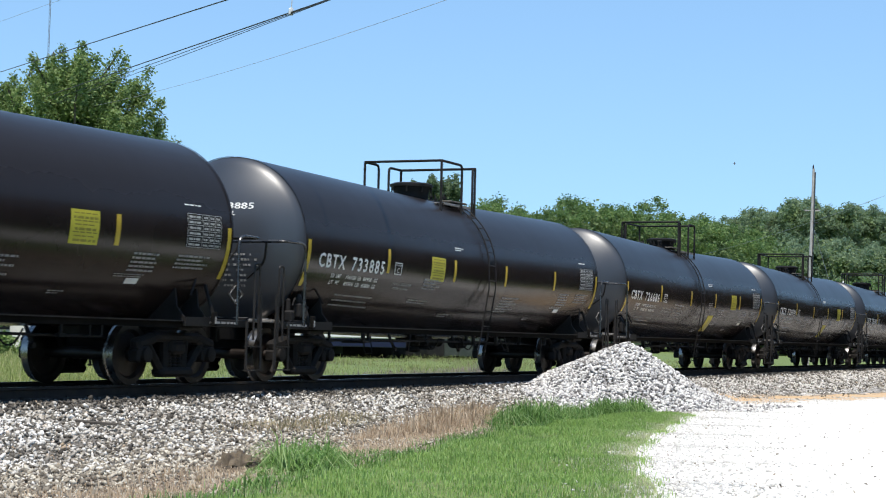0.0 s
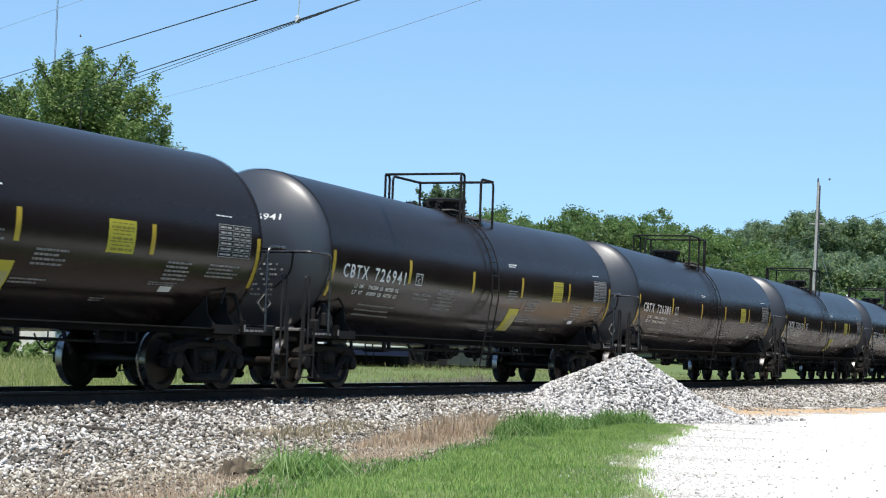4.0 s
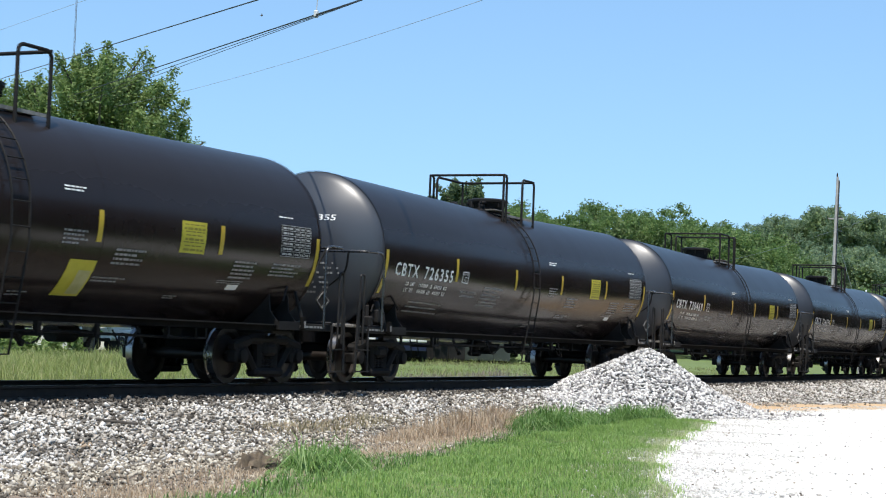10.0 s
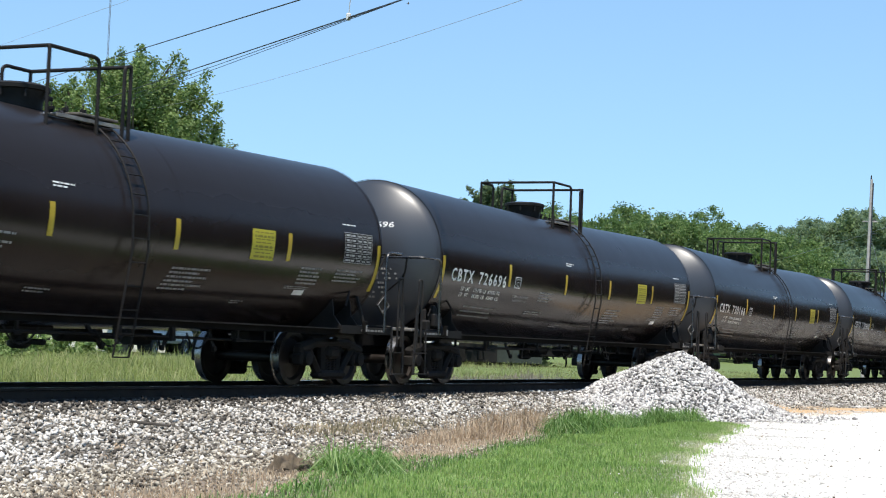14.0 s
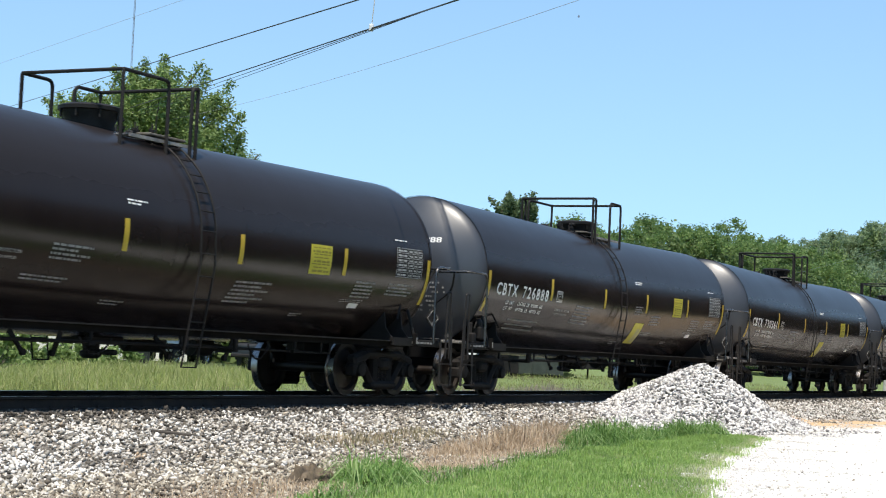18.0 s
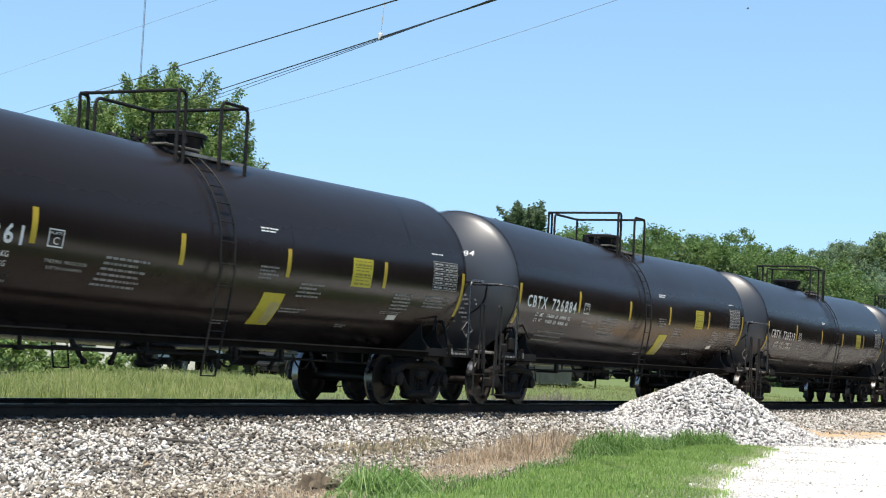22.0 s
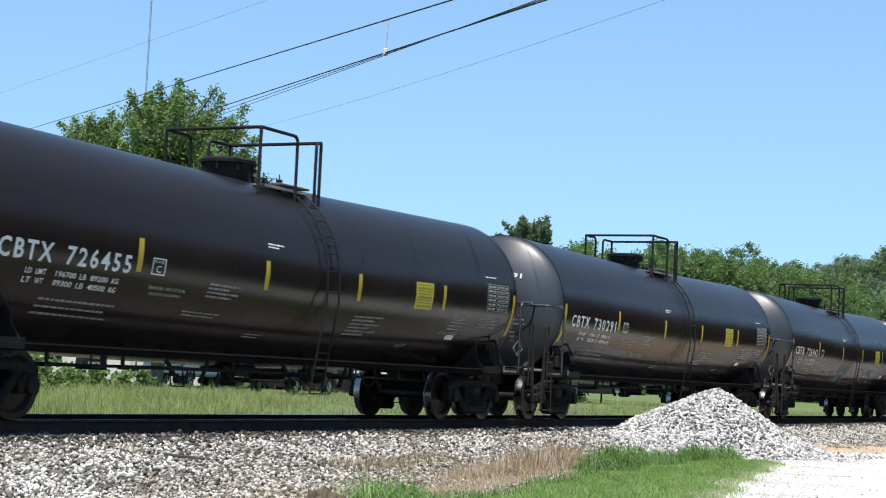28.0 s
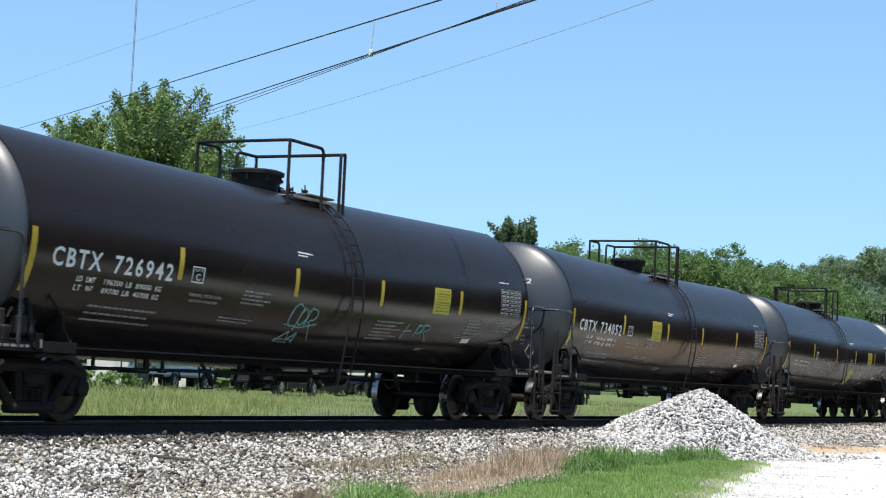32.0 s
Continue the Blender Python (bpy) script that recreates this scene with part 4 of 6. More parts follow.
def build_train():
    made, protos = [], {}
    for k, (number, wt, swapped, left_panel, patch) in enumerate(CARS):
        label = "black tank car with white lettering and yellow stripes"
        if patch:
            label = "black tank car with a slanted yellow patch by the ladder"
        elif left_panel:
            label = "black tank car with its yellow panel before the ladder"
        key = (swapped, left_panel)
        at = pose(run(0) + (k - 1) * PITCH, TY, 0)
        if key not in protos:
            protos[key] = build_car(label, swapped, left_panel)
            protos[key].matrix_basis = at
            car = protos[key]
        else:
            car = copy_thing(protos[key], at)
        tagged(car, label)
        made.append(car)
    for car, (number, wt, swapped, left_panel, patch) in zip(made, CARS):
        if number:
            side_text("number_lettering", "CBTX", -7.12, -6.12, arc(1.955), arc(2.205), M_WHITE, car, 0.022, space=1.28)
            side_text("number_lettering", number, -5.86, -4.55, arc(1.955), arc(2.205), M_WHITE, car, 0.022, space=1.28)
            for line, y0, z, wide, high in (("CBTX " + number, 0.60, 2.93, 1.29, 0.11), ("25690 US GAL", 0.45, 2.82, 0.82, 0.07), ("97250 L", 0.38, 2.71, 0.46, 0.065)):
                for word, du, w in words_of(line, wide):
                    part("head_lettering", lettering("head_lettering", word, w, high, M_WHITE, lambda u, v: on_head(y0 - du - u, z + v), 0.008), None, car)
        for i, words in enumerate((("LD LMT", f"{wt[0]} LB", f"{wt[1]} KG"), ("LT WT", f"{wt[2]} LB", f"{wt[3]} KG"))):
            z = 1.80 - i * 0.115
            for tx, x0, x1 in zip(words, (-6.55, -5.98, -5.3), (-6.16, -5.38, -4.72)):
                for word, du, w in words_of(tx, x1 - x0):
                    side_text("weight_lettering", word, x0 + du, x0 + du + w, arc(z), arc(z + 0.072), M_WHITE, car, 0.012)
        if patch:
            s = Shape()
            skin_quad(s, 1.0, 1.6, arc(1.27), arc(1.76), 0.007)
            p = part("slanted_patch", s, M_PANEL, car, "large yellow patch with a pale field")
            s = Shape()
            skin_quad(s, 1.28, 1.56, arc(1.3), arc(1.62), 0.011)
            part("pale_field", s, M_PALEFIELD, p)
        if number == "726942":
            loop = lambda u, v, p, q, a, b: [(u + p * math.cos(k), v + q * math.sin(k)) for k in [a + (b - a) * i / 12 for i in range(13)]]
            tag = [loop(0.2, 0.7, 0.16, 0.28, 0.9, 5.2), loop(0.45, 0.68, 0.12, 0.2, 1.5, 7.6), [(0.36, 0.92), (0.34, 0.35)], loop(0.7, 0.76, 0.16, 0.14, -1.6, 2.6),
                   [(0.62, 0.95), (0.6, 0.42)], [(0.68, 0.6), (1.0, 0.12)], [(0.0, 0.47), (0.5, 0.42), (0.95, 0.55)], [(0.05, 0.02), (0.3, 0.3), (0.38, 0.05), (0.55, 0.28), (0.6, 0.0)]]
            for x0, z0, w, h, strokes in ((-1.35, 1.3, 0.95, 0.72, tag), (2.72, 1.42, 0.9, 0.42, tag[1:6] + [[(-0.2, 0.55), (0.12, 0.6)], [(-0.08, 0.9), (-0.12, 0.2)]])):
                s = Shape()
                for line in strokes:
                    s.tube([on_side(x0 + w * u + 0.12 * v, arc(z0) + h * v, 0.003) for u, v in line], 0.015, 4)
                part("graffiti", s, M_GRAF, car, "pale turquoise sprayed scribble")
    return made


CARS_MADE = build_train()


# ---- the ground ----
GZ = -0.70


def ground_z(x, y):
    """Bed of the track, the field behind it and the lower lawn before it."""
    d = y - TY
    if d < 0:
        e = -d
        if e < 1.35:
            z = -0.2
        elif e < 3.6:
            z = -0.2 - 0.5 * ((e - 1.35) / 2.25) ** 0.85
        else:
            z = GZ
        if y > 4:
            z += 0.03 * math.sin(x * 1.7 + y * 0.8) * min(1, max(0, (e - 1.6)))
        return z
    if d < 1.35:
        return -0.2
    if d < 3.0:
        return -0.2 - 0.3 * (d - 1.35) / 1.65
    hill = max(0.0, min(1.0, (math.hypot(x, y) - 225) / 160)) * max(0.0, min(1.0, (y - 36) / 14)) * (1.0 if x > 0 else 0.0)
    return 19 * hill * hill * (3 - 2 * hill) - 0.5 + 0.06 * math.sin(x * 0.21) * math.sin(y * 0.17) + max(0.0, min(0.2, (d - 6) * 0.02))


def lawn_edge(x):
    """Where lawn ends towards the track, at x."""
    pts = ((-60, 6.0), (0, 6.5), (13.7, 8.1), (18.8, 9.0), (25.9, 10.4), (31, 11.0), (35.5, 10.5), (37, 9.6), (60, 9.6))
    return float(np.interp(x, [p[0] for p in pts], [p[1] for p in pts]))


def road_edge(x):
    """Where the road ends towards the track or the lawn, at x."""
    pts = ((-60, -3.0), (0, 0.0), (16, 4.9), (19, 6.1), (22.6, 7.25), (26, 8.1), (33.5, 9.7), (36, 10.2), (42, 10.9), (46, 11.0), (54, 9.0), (62, 7.2), (90, 1.0), (200, -20))
    return float(np.interp(x, [p[0] for p in pts], [p[1] for p in pts]))


def far_edge(x):
    """Where the road's other side meets the grass, at x."""
    return 0.155 * x - 1.6 if x < 60 else 7.7


def build_ground():
    xs = sorted(set([-2500, -1200, -500, -200, -90, -40, -10, 0] + [i * 0.5 for i in range(10, 180)] + [95, 105, 120, 140, 170, 200, 230, 260, 290, 320, 350, 380, 420, 500, 650, 1100, 2500]))
    ys = sorted(set([-2500, -900, -300, -100, -40, -15, -5, 0, 1, 2, 3] + [3.5 + i * 0.25 for i in range(0, 70)] + [22 + i for i in range(30)] + [56, 62, 70, 85, 110, 150, 220, 350, 600, 1100, 2500]))
    vs, cols = [], []
    for y in ys:
        for x in xs:
            vs.append((x, y, ground_z(x, y)))
            e = abs(y - TY)
            stone = 1.0 if e < 3.2 else max(0.0, 1 - (e - 3.2) / 1.4)
            le, re = lawn_edge(x), road_edge(x)
            grass = 0.0
            road = 0.0
            if y < TY:
                grass = max(0.0, min(1.0, 0.55 + (le - y) / 0.9))
                if x > 12:
                    road = max(0.0, min(1.0, 0.5 + (re - y) / 1.0, 0.5 + (y - far_edge(x)) / 1.5))
                if x > 38 and y > far_edge(x):
                    grass = 0.0
            else:
                grass = max(0.0, min(1.0, (e - 2.2) / 0.8))
                stone = max(0.0, min(1.0, (3.2 - e) / 0.8))
            rust = 0.0
            if y < TY and x > 41:
                rust = max(0.0, 0.95 - abs(y - re - 0.7) / 1.9)
                if y > re:
                    stone = 1.0
                    if y < TY - 1.7:
                        road = max(road, 0.44)
            cols.append((grass, stone, road, rust))
    n = len(xs)
    fs = [(j * n + i, j * n + i + 1, (j + 1) * n + i + 1, (j + 1) * n + i) for j in range(len(ys) - 1) for i in range(n - 1)]
    me = bpy.data.meshes.new("ground")
    me.from_pydata(vs, [], fs)
    me.materials.append(M_GROUND)
    att = me.color_attributes.new("zone", "FLOAT_COLOR", "POINT")
    att.data.foreach_set("color", np.array(cols, dtype=np.float32).ravel())
    me.polygons.foreach_set("use_smooth", [True] * len(fs))
    tagged(new("ground", me), "gravel, mown lawn, pale dirt road and meadow", "ground", kind="structure")


build_ground()


def rail_shape(x0, x1, y):
    prof = [(-0.07, -0.18), (0.07, -0.18), (0.07, -0.168), (0.012, -0.15), (0.01, -0.045), (0.036, -0.035), (0.036, -0.006), (0.028, 0.0), (-0.028, 0.0), (-0.036, -0.006), (-0.036, -0.035), (-0.01, -0.045), (-0.012, -0.15), (-0.07, -0.168)]
    s = Shape()
    n = len(prof)
    for i in range(n):
        (a, b), (c, d) = prof[i], prof[(i + 1) % n]
        s.add([(x0, y + a, b), (x0, y + c, d), (x1, y + c, d), (x1, y + a, b)], [(0, 3, 2, 1)], 1 if i == 7 else 0)
    return s


track = thing("railway_track", "rusty steel rails on wooden ties in ballast", "railway track", kind="structure")
for yy in (TY - 0.753, TY + 0.753):
    part("rail", rail_shape(-400, 520, yy), [M_RAILRUST, M_RAILHEAD], track, "rusty rail with a polished head", smooth=0)
tie_me = Shape().box((0, 0, 0), (0.23, 2.6, 0.18), bev=0.015).mesh("tie", M_TIE)
rnd = random.Random(11)
for i in range(240):
    part("tie", tie_me, None, track, m=pose(2 + i * 0.5 + rnd.uniform(-0.02, 0.02), TY + rnd.uniform(-0.03, 0.03), -0.262, 0, 0, rnd.uniform(-1, 1)))
plate_me = Shape().box((0, 0, 0), (0.2, 0.34, 0.02)).box((0.06, -0.1, 0.03), (0.02, 0.02, 0.05)).box((-0.06, 0.1, 0.03), (0.02, 0.02, 0.05)).mesh("tie_plate", M_RAILRUST)
for i in range(140):
    part("tie_plate", plate_me, None, track, m=pose(14 + i * 0.5, TY - 0.753, -0.178))

# ---- loose stones, blades and leaves, many to a mesh ----
RNG = np.random.default_rng(4)


def turns(n, tilt=math.pi):
    """n turns: about z by anything, then tipped by up to tilt."""
    a, b, c = RNG.uniform(0, 2 * np.pi, n), RNG.uniform(-tilt, tilt, n), RNG.uniform(-tilt, tilt, n)
    ca, sa, cb, sb, cc, sc = np.cos(a), np.sin(a), np.cos(b), np.sin(b), np.cos(c), np.sin(c)
    z, o = np.zeros(n), np.ones(n)
    rz = np.stack([ca, -sa, z, sa, ca, z, z, z, o], 1).reshape(n, 3, 3)
    rx = np.stack([o, z, z, z, cb, -sb, z, sb, cb], 1).reshape(n, 3, 3)
    ry = np.stack([cc, z, sc, z, o, z, -sc, z, cc], 1).reshape(n, 3, 3)
    return rz @ rx @ ry


def mass(name, verts, faces, material, smooth=False):
    """One mesh from verts (n, k, 3) and the faces of one piece."""
    n, k, _ = verts.shape
    fa = np.asarray(faces)
    me = bpy.data.meshes.new(name)
    nf, w = n * len(fa), fa.shape[1]
    me.vertices.add(n * k)
    me.vertices.foreach_set("co", verts.astype(np.float32).ravel())
    me.loops.add(nf * w)
    idx = (fa[None] + (np.arange(n) * k)[:, None, None]).astype(np.int32)
    me.loops.foreach_set("vertex_index", idx.ravel())
    me.polygons.add(nf)
    me.polygons.foreach_set("loop_start", np.arange(0, nf * w, w, dtype=np.int32))
    me.update(calc_edges=True)
    me.validate()
    me.materials.append(material)
    if smooth:
        me.polygons.foreach_set("use_smooth", np.ones(nf, dtype=bool))
    return me


OCT = np.array([(1, 0, 0), (-1, 0, 0), (0, 1, 0), (0, -1, 0), (0, 0, 1), (0, 0, -1)], float)
OCTF = [(0, 2, 4), (2, 1, 4), (1, 3, 4), (3, 0, 4), (2, 0, 5), (1, 2, 5), (3, 1, 5), (0, 3, 5)]
CUB = np.array([(x, y, z) for x in (-1, 1) for y in (-1, 1) for z in (-1, 1)], float) * 0.72
CUBF = [(0, 1, 3, 2), (4, 6, 7, 5), (0, 4, 5, 1), (2, 3, 7, 6), (0, 2, 6, 4), (1, 5, 7, 3)]


def rubble(pos, size, cubes=True):
    n = len(pos)
    base = CUB if cubes else OCT
    v = np.repeat(base[None], n, 0) + RNG.uniform(-0.3, 0.3, (n, len(base), 3))
    v *= (size[:, None] * np.stack([RNG.uniform(0.9, 1.7, n), RNG.uniform(0.6, 1.1, n), RNG.uniform(0.4, 0.85, n)], 1))[:, None, :]
    v = np.einsum("nij,nkj->nki", turns(n, 1.1), v)
    return v + pos[:, None, :], (CUBF if cubes else OCTF)


def stuff(name, me, label, category):
    return tagged(new(name, me), label, category, kind="stuff")


# ballast over the near shoulder, thinning towards the lawn
n = 105000
x = 11 + 90 * RNG.random(n) ** 1.55
y = TY - 1.0 - 4.9 * RNG.random(n) ** 1.15
edge = np.interp(x, [13.7, 18.8, 25.9, 31, 36, 44, 80], [10.5, 11.3, 12.2, 12.5, 12.1, 12.6, 12.6])
keep = (RNG.random(n) < np.clip(0.8 + (y - edge) / 1.5, 0.03, 1)) & (y > np.interp(x, [0, 13.7, 18.8, 25.9, 31, 35.5, 37], [6.5, 8.1, 9.0, 10.4, 11.2, 11.3, 9.6]) + 0.25)
x, y = x[keep], y[keep]
z = np.array([ground_z(a, b) for a, b in zip(x, y)])
sz = RNG.uniform(0.013, 0.034, len(x)) * (0.7 + 0.4 * RNG.random(len(x))) * (1 + np.clip(x - 45, 0, 60) * 0.02)
z = z + sz * RNG.uniform(0.0, 1.1, len(x))
v, f = rubble(np.stack([x, y, z], 1), sz)
# stones nearest the ties take the darker material
by_ties = y + RNG.normal(0, 0.12, len(y)) > TY - 1.5
dirty = y + RNG.normal(0, 0.5, len(y)) < np.interp(x, [13.7, 18.8, 25.9, 31, 36, 44, 80], [10.9, 11.6, 12.4, 12.6, 12.1, 11.5, 11.5])
stuff("dirty_ballast", mass("dirty_ballast", v[dirty & ~by_ties], f, M_DIRTSTONE), "dirty tan and grey stones where ballast meets soil", "gravel")
stuff("ballast_stones", mass("ballast_stones", v[~by_ties & ~dirty], f, M_STONE), "pale grey crushed ballast stones beside the rails", "gravel")
stuff("oily_ballast", mass("oily_ballast", v[by_ties], f, M_DARKSTONE), "dark ballast stones along the ties", "gravel")
# stones between and beyond the rails
n = 9000
x = 12 + 70 * RNG.random(n)
y = np.where(RNG.random(n) < 0.4, TY + RNG.uniform(-0.6, 0.6, n), TY + RNG.uniform(1.0, 2.8, n))
z = np.array([ground_z(a, b) for a, b in zip(x, y)])
v, f = rubble(np.stack([x, y, z + 0.01], 1), RNG.uniform(0.02, 0.05, n), False)
stuff("track_stones", mass("track_stones", v, f, M_DARKSTONE), "grey stones between and behind the rails", "gravel")
# small stones of the dirt strip and the road's edge
n = 18000
x = 12 + 22 * RNG.random(n)
le = np.interp(x, [12, 13.7, 18.8, 25.9, 31, 36], [7.9, 8.1, 9.0, 10.4, 11.0, 10.5])
y = le + 0.3 + 3.2 * RNG.random(n) ** 1.4
z = np.array([ground_z(a, b) for a, b in zip(x, y)])
v, f = rubble(np.stack([x, y, z + 0.02 * RNG.random(n)], 1), RNG.uniform(0.006, 0.034, n), False)
stuff("dirt_stones", mass("dirt_stones", v, f, M_DIRTSTONE), "scattered small stones in brown dirt", "gravel")
n = 12000
x = 14 + 46 * RNG.random(n) ** 1.3
re = np.interp(x, [0, 16, 19, 22.6, 26, 33.5, 36, 42, 46, 54, 62], [0, 4.9, 6.1, 7.25, 8.1, 9.7, 10.2, 10.9, 11.0, 9.0, 7.2])
y = re + np.where(RNG.random(n) < 0.08, np.abs(RNG.normal(0, 0.45, n)), 0.25 - np.abs(RNG.normal(0, 1.1, n)))
z = np.array([ground_z(a, b) for a, b in zip(x, y)])
v, f = rubble(np.stack([x, y, z + 0.004], 1), RNG.uniform(0.008, 0.026, n), False)
M_CHALK = stones("chalky_gravel", [(0.0, (0.52, 0.5, 0.46)), (0.5, (0.7, 0.68, 0.64)), (1.0, (0.8, 0.78, 0.75))])
stuff("road_gravel", mass("road_gravel", v, f, M_CHALK), "white limestone gravel of the dirt road", "gravel")

n = 600
x = 14 + 50 * RNG.random(n) ** 1.2
y = np.interp(x, [0, 16, 19, 22.6, 26, 33.5, 36, 42, 46, 54, 62], [0, 4.9, 6.1, 7.25, 8.1, 9.7, 10.2, 10.9, 11.0, 9.0, 7.2]) - 0.3 - 6.5 * RNG.random(n) ** 1.4
z = np.array([ground_z(a, b) for a, b in zip(x, y)])
v, f = rubble(np.stack([x, y, z + 0.006], 1), RNG.uniform(0.008, 0.022, n), False)
stuff("loose_stones", mass("loose_stones", v, f, M_DIRTSTONE), "loose darker stones strewn on the white road", "gravel")

# ---- heap of ballast ----
PX, PY = 38.0, 12.2


def heap_z(dx, dy):
    """Height of the heap over the ground at an offset from its middle; two low shoulders."""
    d = math.hypot(dx / 2.9, dy / 2.35)
    z = 1.55 * max(0.0, 1 - d ** 1.08)
    z = max(z, 0.75 * max(0.0, 1 - math.hypot((dx - 2.4) / 2.6, (dy + 0.3) / 1.9)))
    z = max(z, 0.45 * max(0.0, 1 - math.hypot((dx + 2.2) / 1.9, (dy - 0.2) / 1.5)))
    return min(z, 1.46 + 0.1 * z / 1.55)


s = Shape()
g = 44
vs, fs = [], []
for j in range(g + 1):
    for i in range(g + 1):
        dx, dy = -5 + 10.5 * i / g, -3.2 + 6.4 * j / g
        vs.append((PX + dx, PY + dy, max(GZ - 0.06, ground_z(PX + dx, PY + dy) - 0.1) + heap_z(dx, dy) + 0.03 * noise.noise((dx * 2, dy * 2, 3))))
fs = [(j * (g + 1) + i, j * (g + 1) + i + 1, (j + 1) * (g + 1) + i + 1, (j + 1) * (g + 1) + i) for j in range(g) for i in range(g)]
# near-black under the stones: the shade of their gaps is in the colour
M_HEAPGAPS = plain("heap_gap_shade", (0.025, 0.024, 0.023), (0.07, 0.067, 0.064), 0.95, 0.0, 9.0, None, 0.6, 30)
heap = solid("gravel_heap", s.add(vs, fs), M_HEAPGAPS, "tall heap of fresh pale limestone ballast by the track", "gravel heap")
n = 30000
dx, dy = RNG.uniform(-4.6, 5.2, n), RNG.uniform(-3.0, 2.2, n)
hz = np.array([heap_z(a, b) for a, b in zip(dx, dy)])
keep = (hz > 0.015) | ((RNG.random(n) < 0.08) & ((PY + dy > 11.3) | (PX + dx > 37.5)))
dx, dy, hz = dx[keep], dy[keep], hz[keep]
z = np.array([max(GZ - 0.06, ground_z(PX + a, PY + b) - 0.1) for a, b in zip(dx, dy)]) + hz
z = np.maximum(z, np.array([ground_z(PX + a, PY + b) for a, b in zip(dx, dy)]))
sz = RNG.uniform(0.02, 0.046, len(dx))
v, f = rubble(np.stack([PX + dx, PY + dy, z + sz * RNG.uniform(-0.1, 0.9, len(dx))], 1), sz)
tagged(part("stone_cover", mass("stone_cover", v, f, M_PILESTONE), None, heap, "pale angular stones"), kind="stuff")


# ---- grass ----
def blades(x, y, z, h, w, lean=0.35, droop=0.0):
    """Tapered blades, each of two bent halves."""
    n = len(x)
    a, le = RNG.uniform(0, 2 * np.pi, n), RNG.uniform(0.1, lean, n) * h
    b = a + RNG.uniform(-0.6, 0.6, n)
    ux, uy = np.cos(a) * w / 2, np.sin(a) * w / 2
    dx, dy = np.cos(b + 1.57) * le, np.sin(b + 1.57) * le
    v = np.empty((n, 5, 3))
    v[:, 0] = np.stack([x - ux, y - uy, z - 0.02], 1)
    v[:, 1] = np.stack([x + ux, y + uy, z - 0.02], 1)
    v[:, 2] = np.stack([x + ux * 0.7 + dx * 0.35, y + uy * 0.7 + dy * 0.35, z + h * 0.6], 1)
    v[:, 3] = np.stack([x - ux * 0.7 + dx * 0.35, y - uy * 0.7 + dy * 0.35, z + h * 0.6], 1)
    v[:, 4] = np.stack([x + dx, y + dy, z + h * (1 - droop * le / h)], 1)
    return v


BF3 = [(0, 1, 2), (0, 2, 3), (3, 2, 4)]


def sown(name, x, y, h, w, material, label, category, lean=0.35, droop=0.0):
    z = np.array([ground_z(a, b) for a, b in zip(x, y)])
    return stuff(name, mass(name, blades(x, y, z, h, w, lean, droop), BF3, material), label, category)


EX, EY = [0, 13.7, 18.8, 25.9, 31, 35.5], [6.5, 8.1, 9.0, 10.4, 11.0, 10.6]
RX, RY = [0, 16, 19, 22.6, 26, 33.5, 36], [0, 4.9, 6.1, 7.25, 8.1, 9.7, 10.3]
n = 125000
x = 11.5 + 24 * RNG.random(n) ** 1.15
lo, hi = np.interp(x, RX, RY), np.interp(x, EX, EY)
y = lo - 0.35 + (hi - lo + 0.35) * RNG.random(n) + RNG.normal(0, 0.10, n) + np.where(RNG.random(n) < 0.12, RNG.normal(0, 0.3, n), 0)
patch = np.array([noise.noise((a * 0.9, b * 0.9, 0)) for a, b in zip(x, y)])
keep = RNG.random(n) < np.clip(0.85 + patch, 0.3, 1) * np.clip(0.15 + (y - lo + 0.3) / 0.8, 0, 1)
x, y, patch = x[keep], y[keep], patch[keep]
sown("lawn", x, y, RNG.uniform(0.025, 0.07, len(x)) * (1.1 + 0.6 * patch), RNG.uniform(0.006, 0.013, len(x)), M_LAWN, "short mown green lawn beside the road", "grass", 0.7)

n = 16000
x = 13 + 21 * RNG.random(n) ** 1.1
y = np.interp(x, RX, RY) + np.abs(RNG.normal(0, 0.5, n)) * (0.6 + 0.4 * np.sin(x * 1.7)) - 0.12
sown("roadside_grass", x, y, RNG.uniform(0.02, 0.06, n), RNG.uniform(0.006, 0.012, n), M_PALELAWN, "thin dusty grass along the gravel road", "grass", 0.9)
n = 3500
x = 12 + 20 * RNG.random(n)
y = np.interp(x, EX, EY) + np.abs(RNG.normal(0, 0.3, n)) - 0.15
sown("sparse_grass", x, y, RNG.uniform(0.04, 0.16, n), RNG.uniform(0.006, 0.014, n), M_TALL, "sparse green blades in the brown dirt", "grass", 1.3, 0.4)
n = 7000
x = 12 + 20 * RNG.random(n)
y = np.interp(x, EX, EY) + 0.35 + np.abs(RNG.normal(0, 0.55, n))
sown("sparse_straw", x, y, RNG.uniform(0.04, 0.15, n), RNG.uniform(0.005, 0.012, n), M_DRY, "flattened straw strewn over brown dirt", "weeds", 2.2, 0.7)


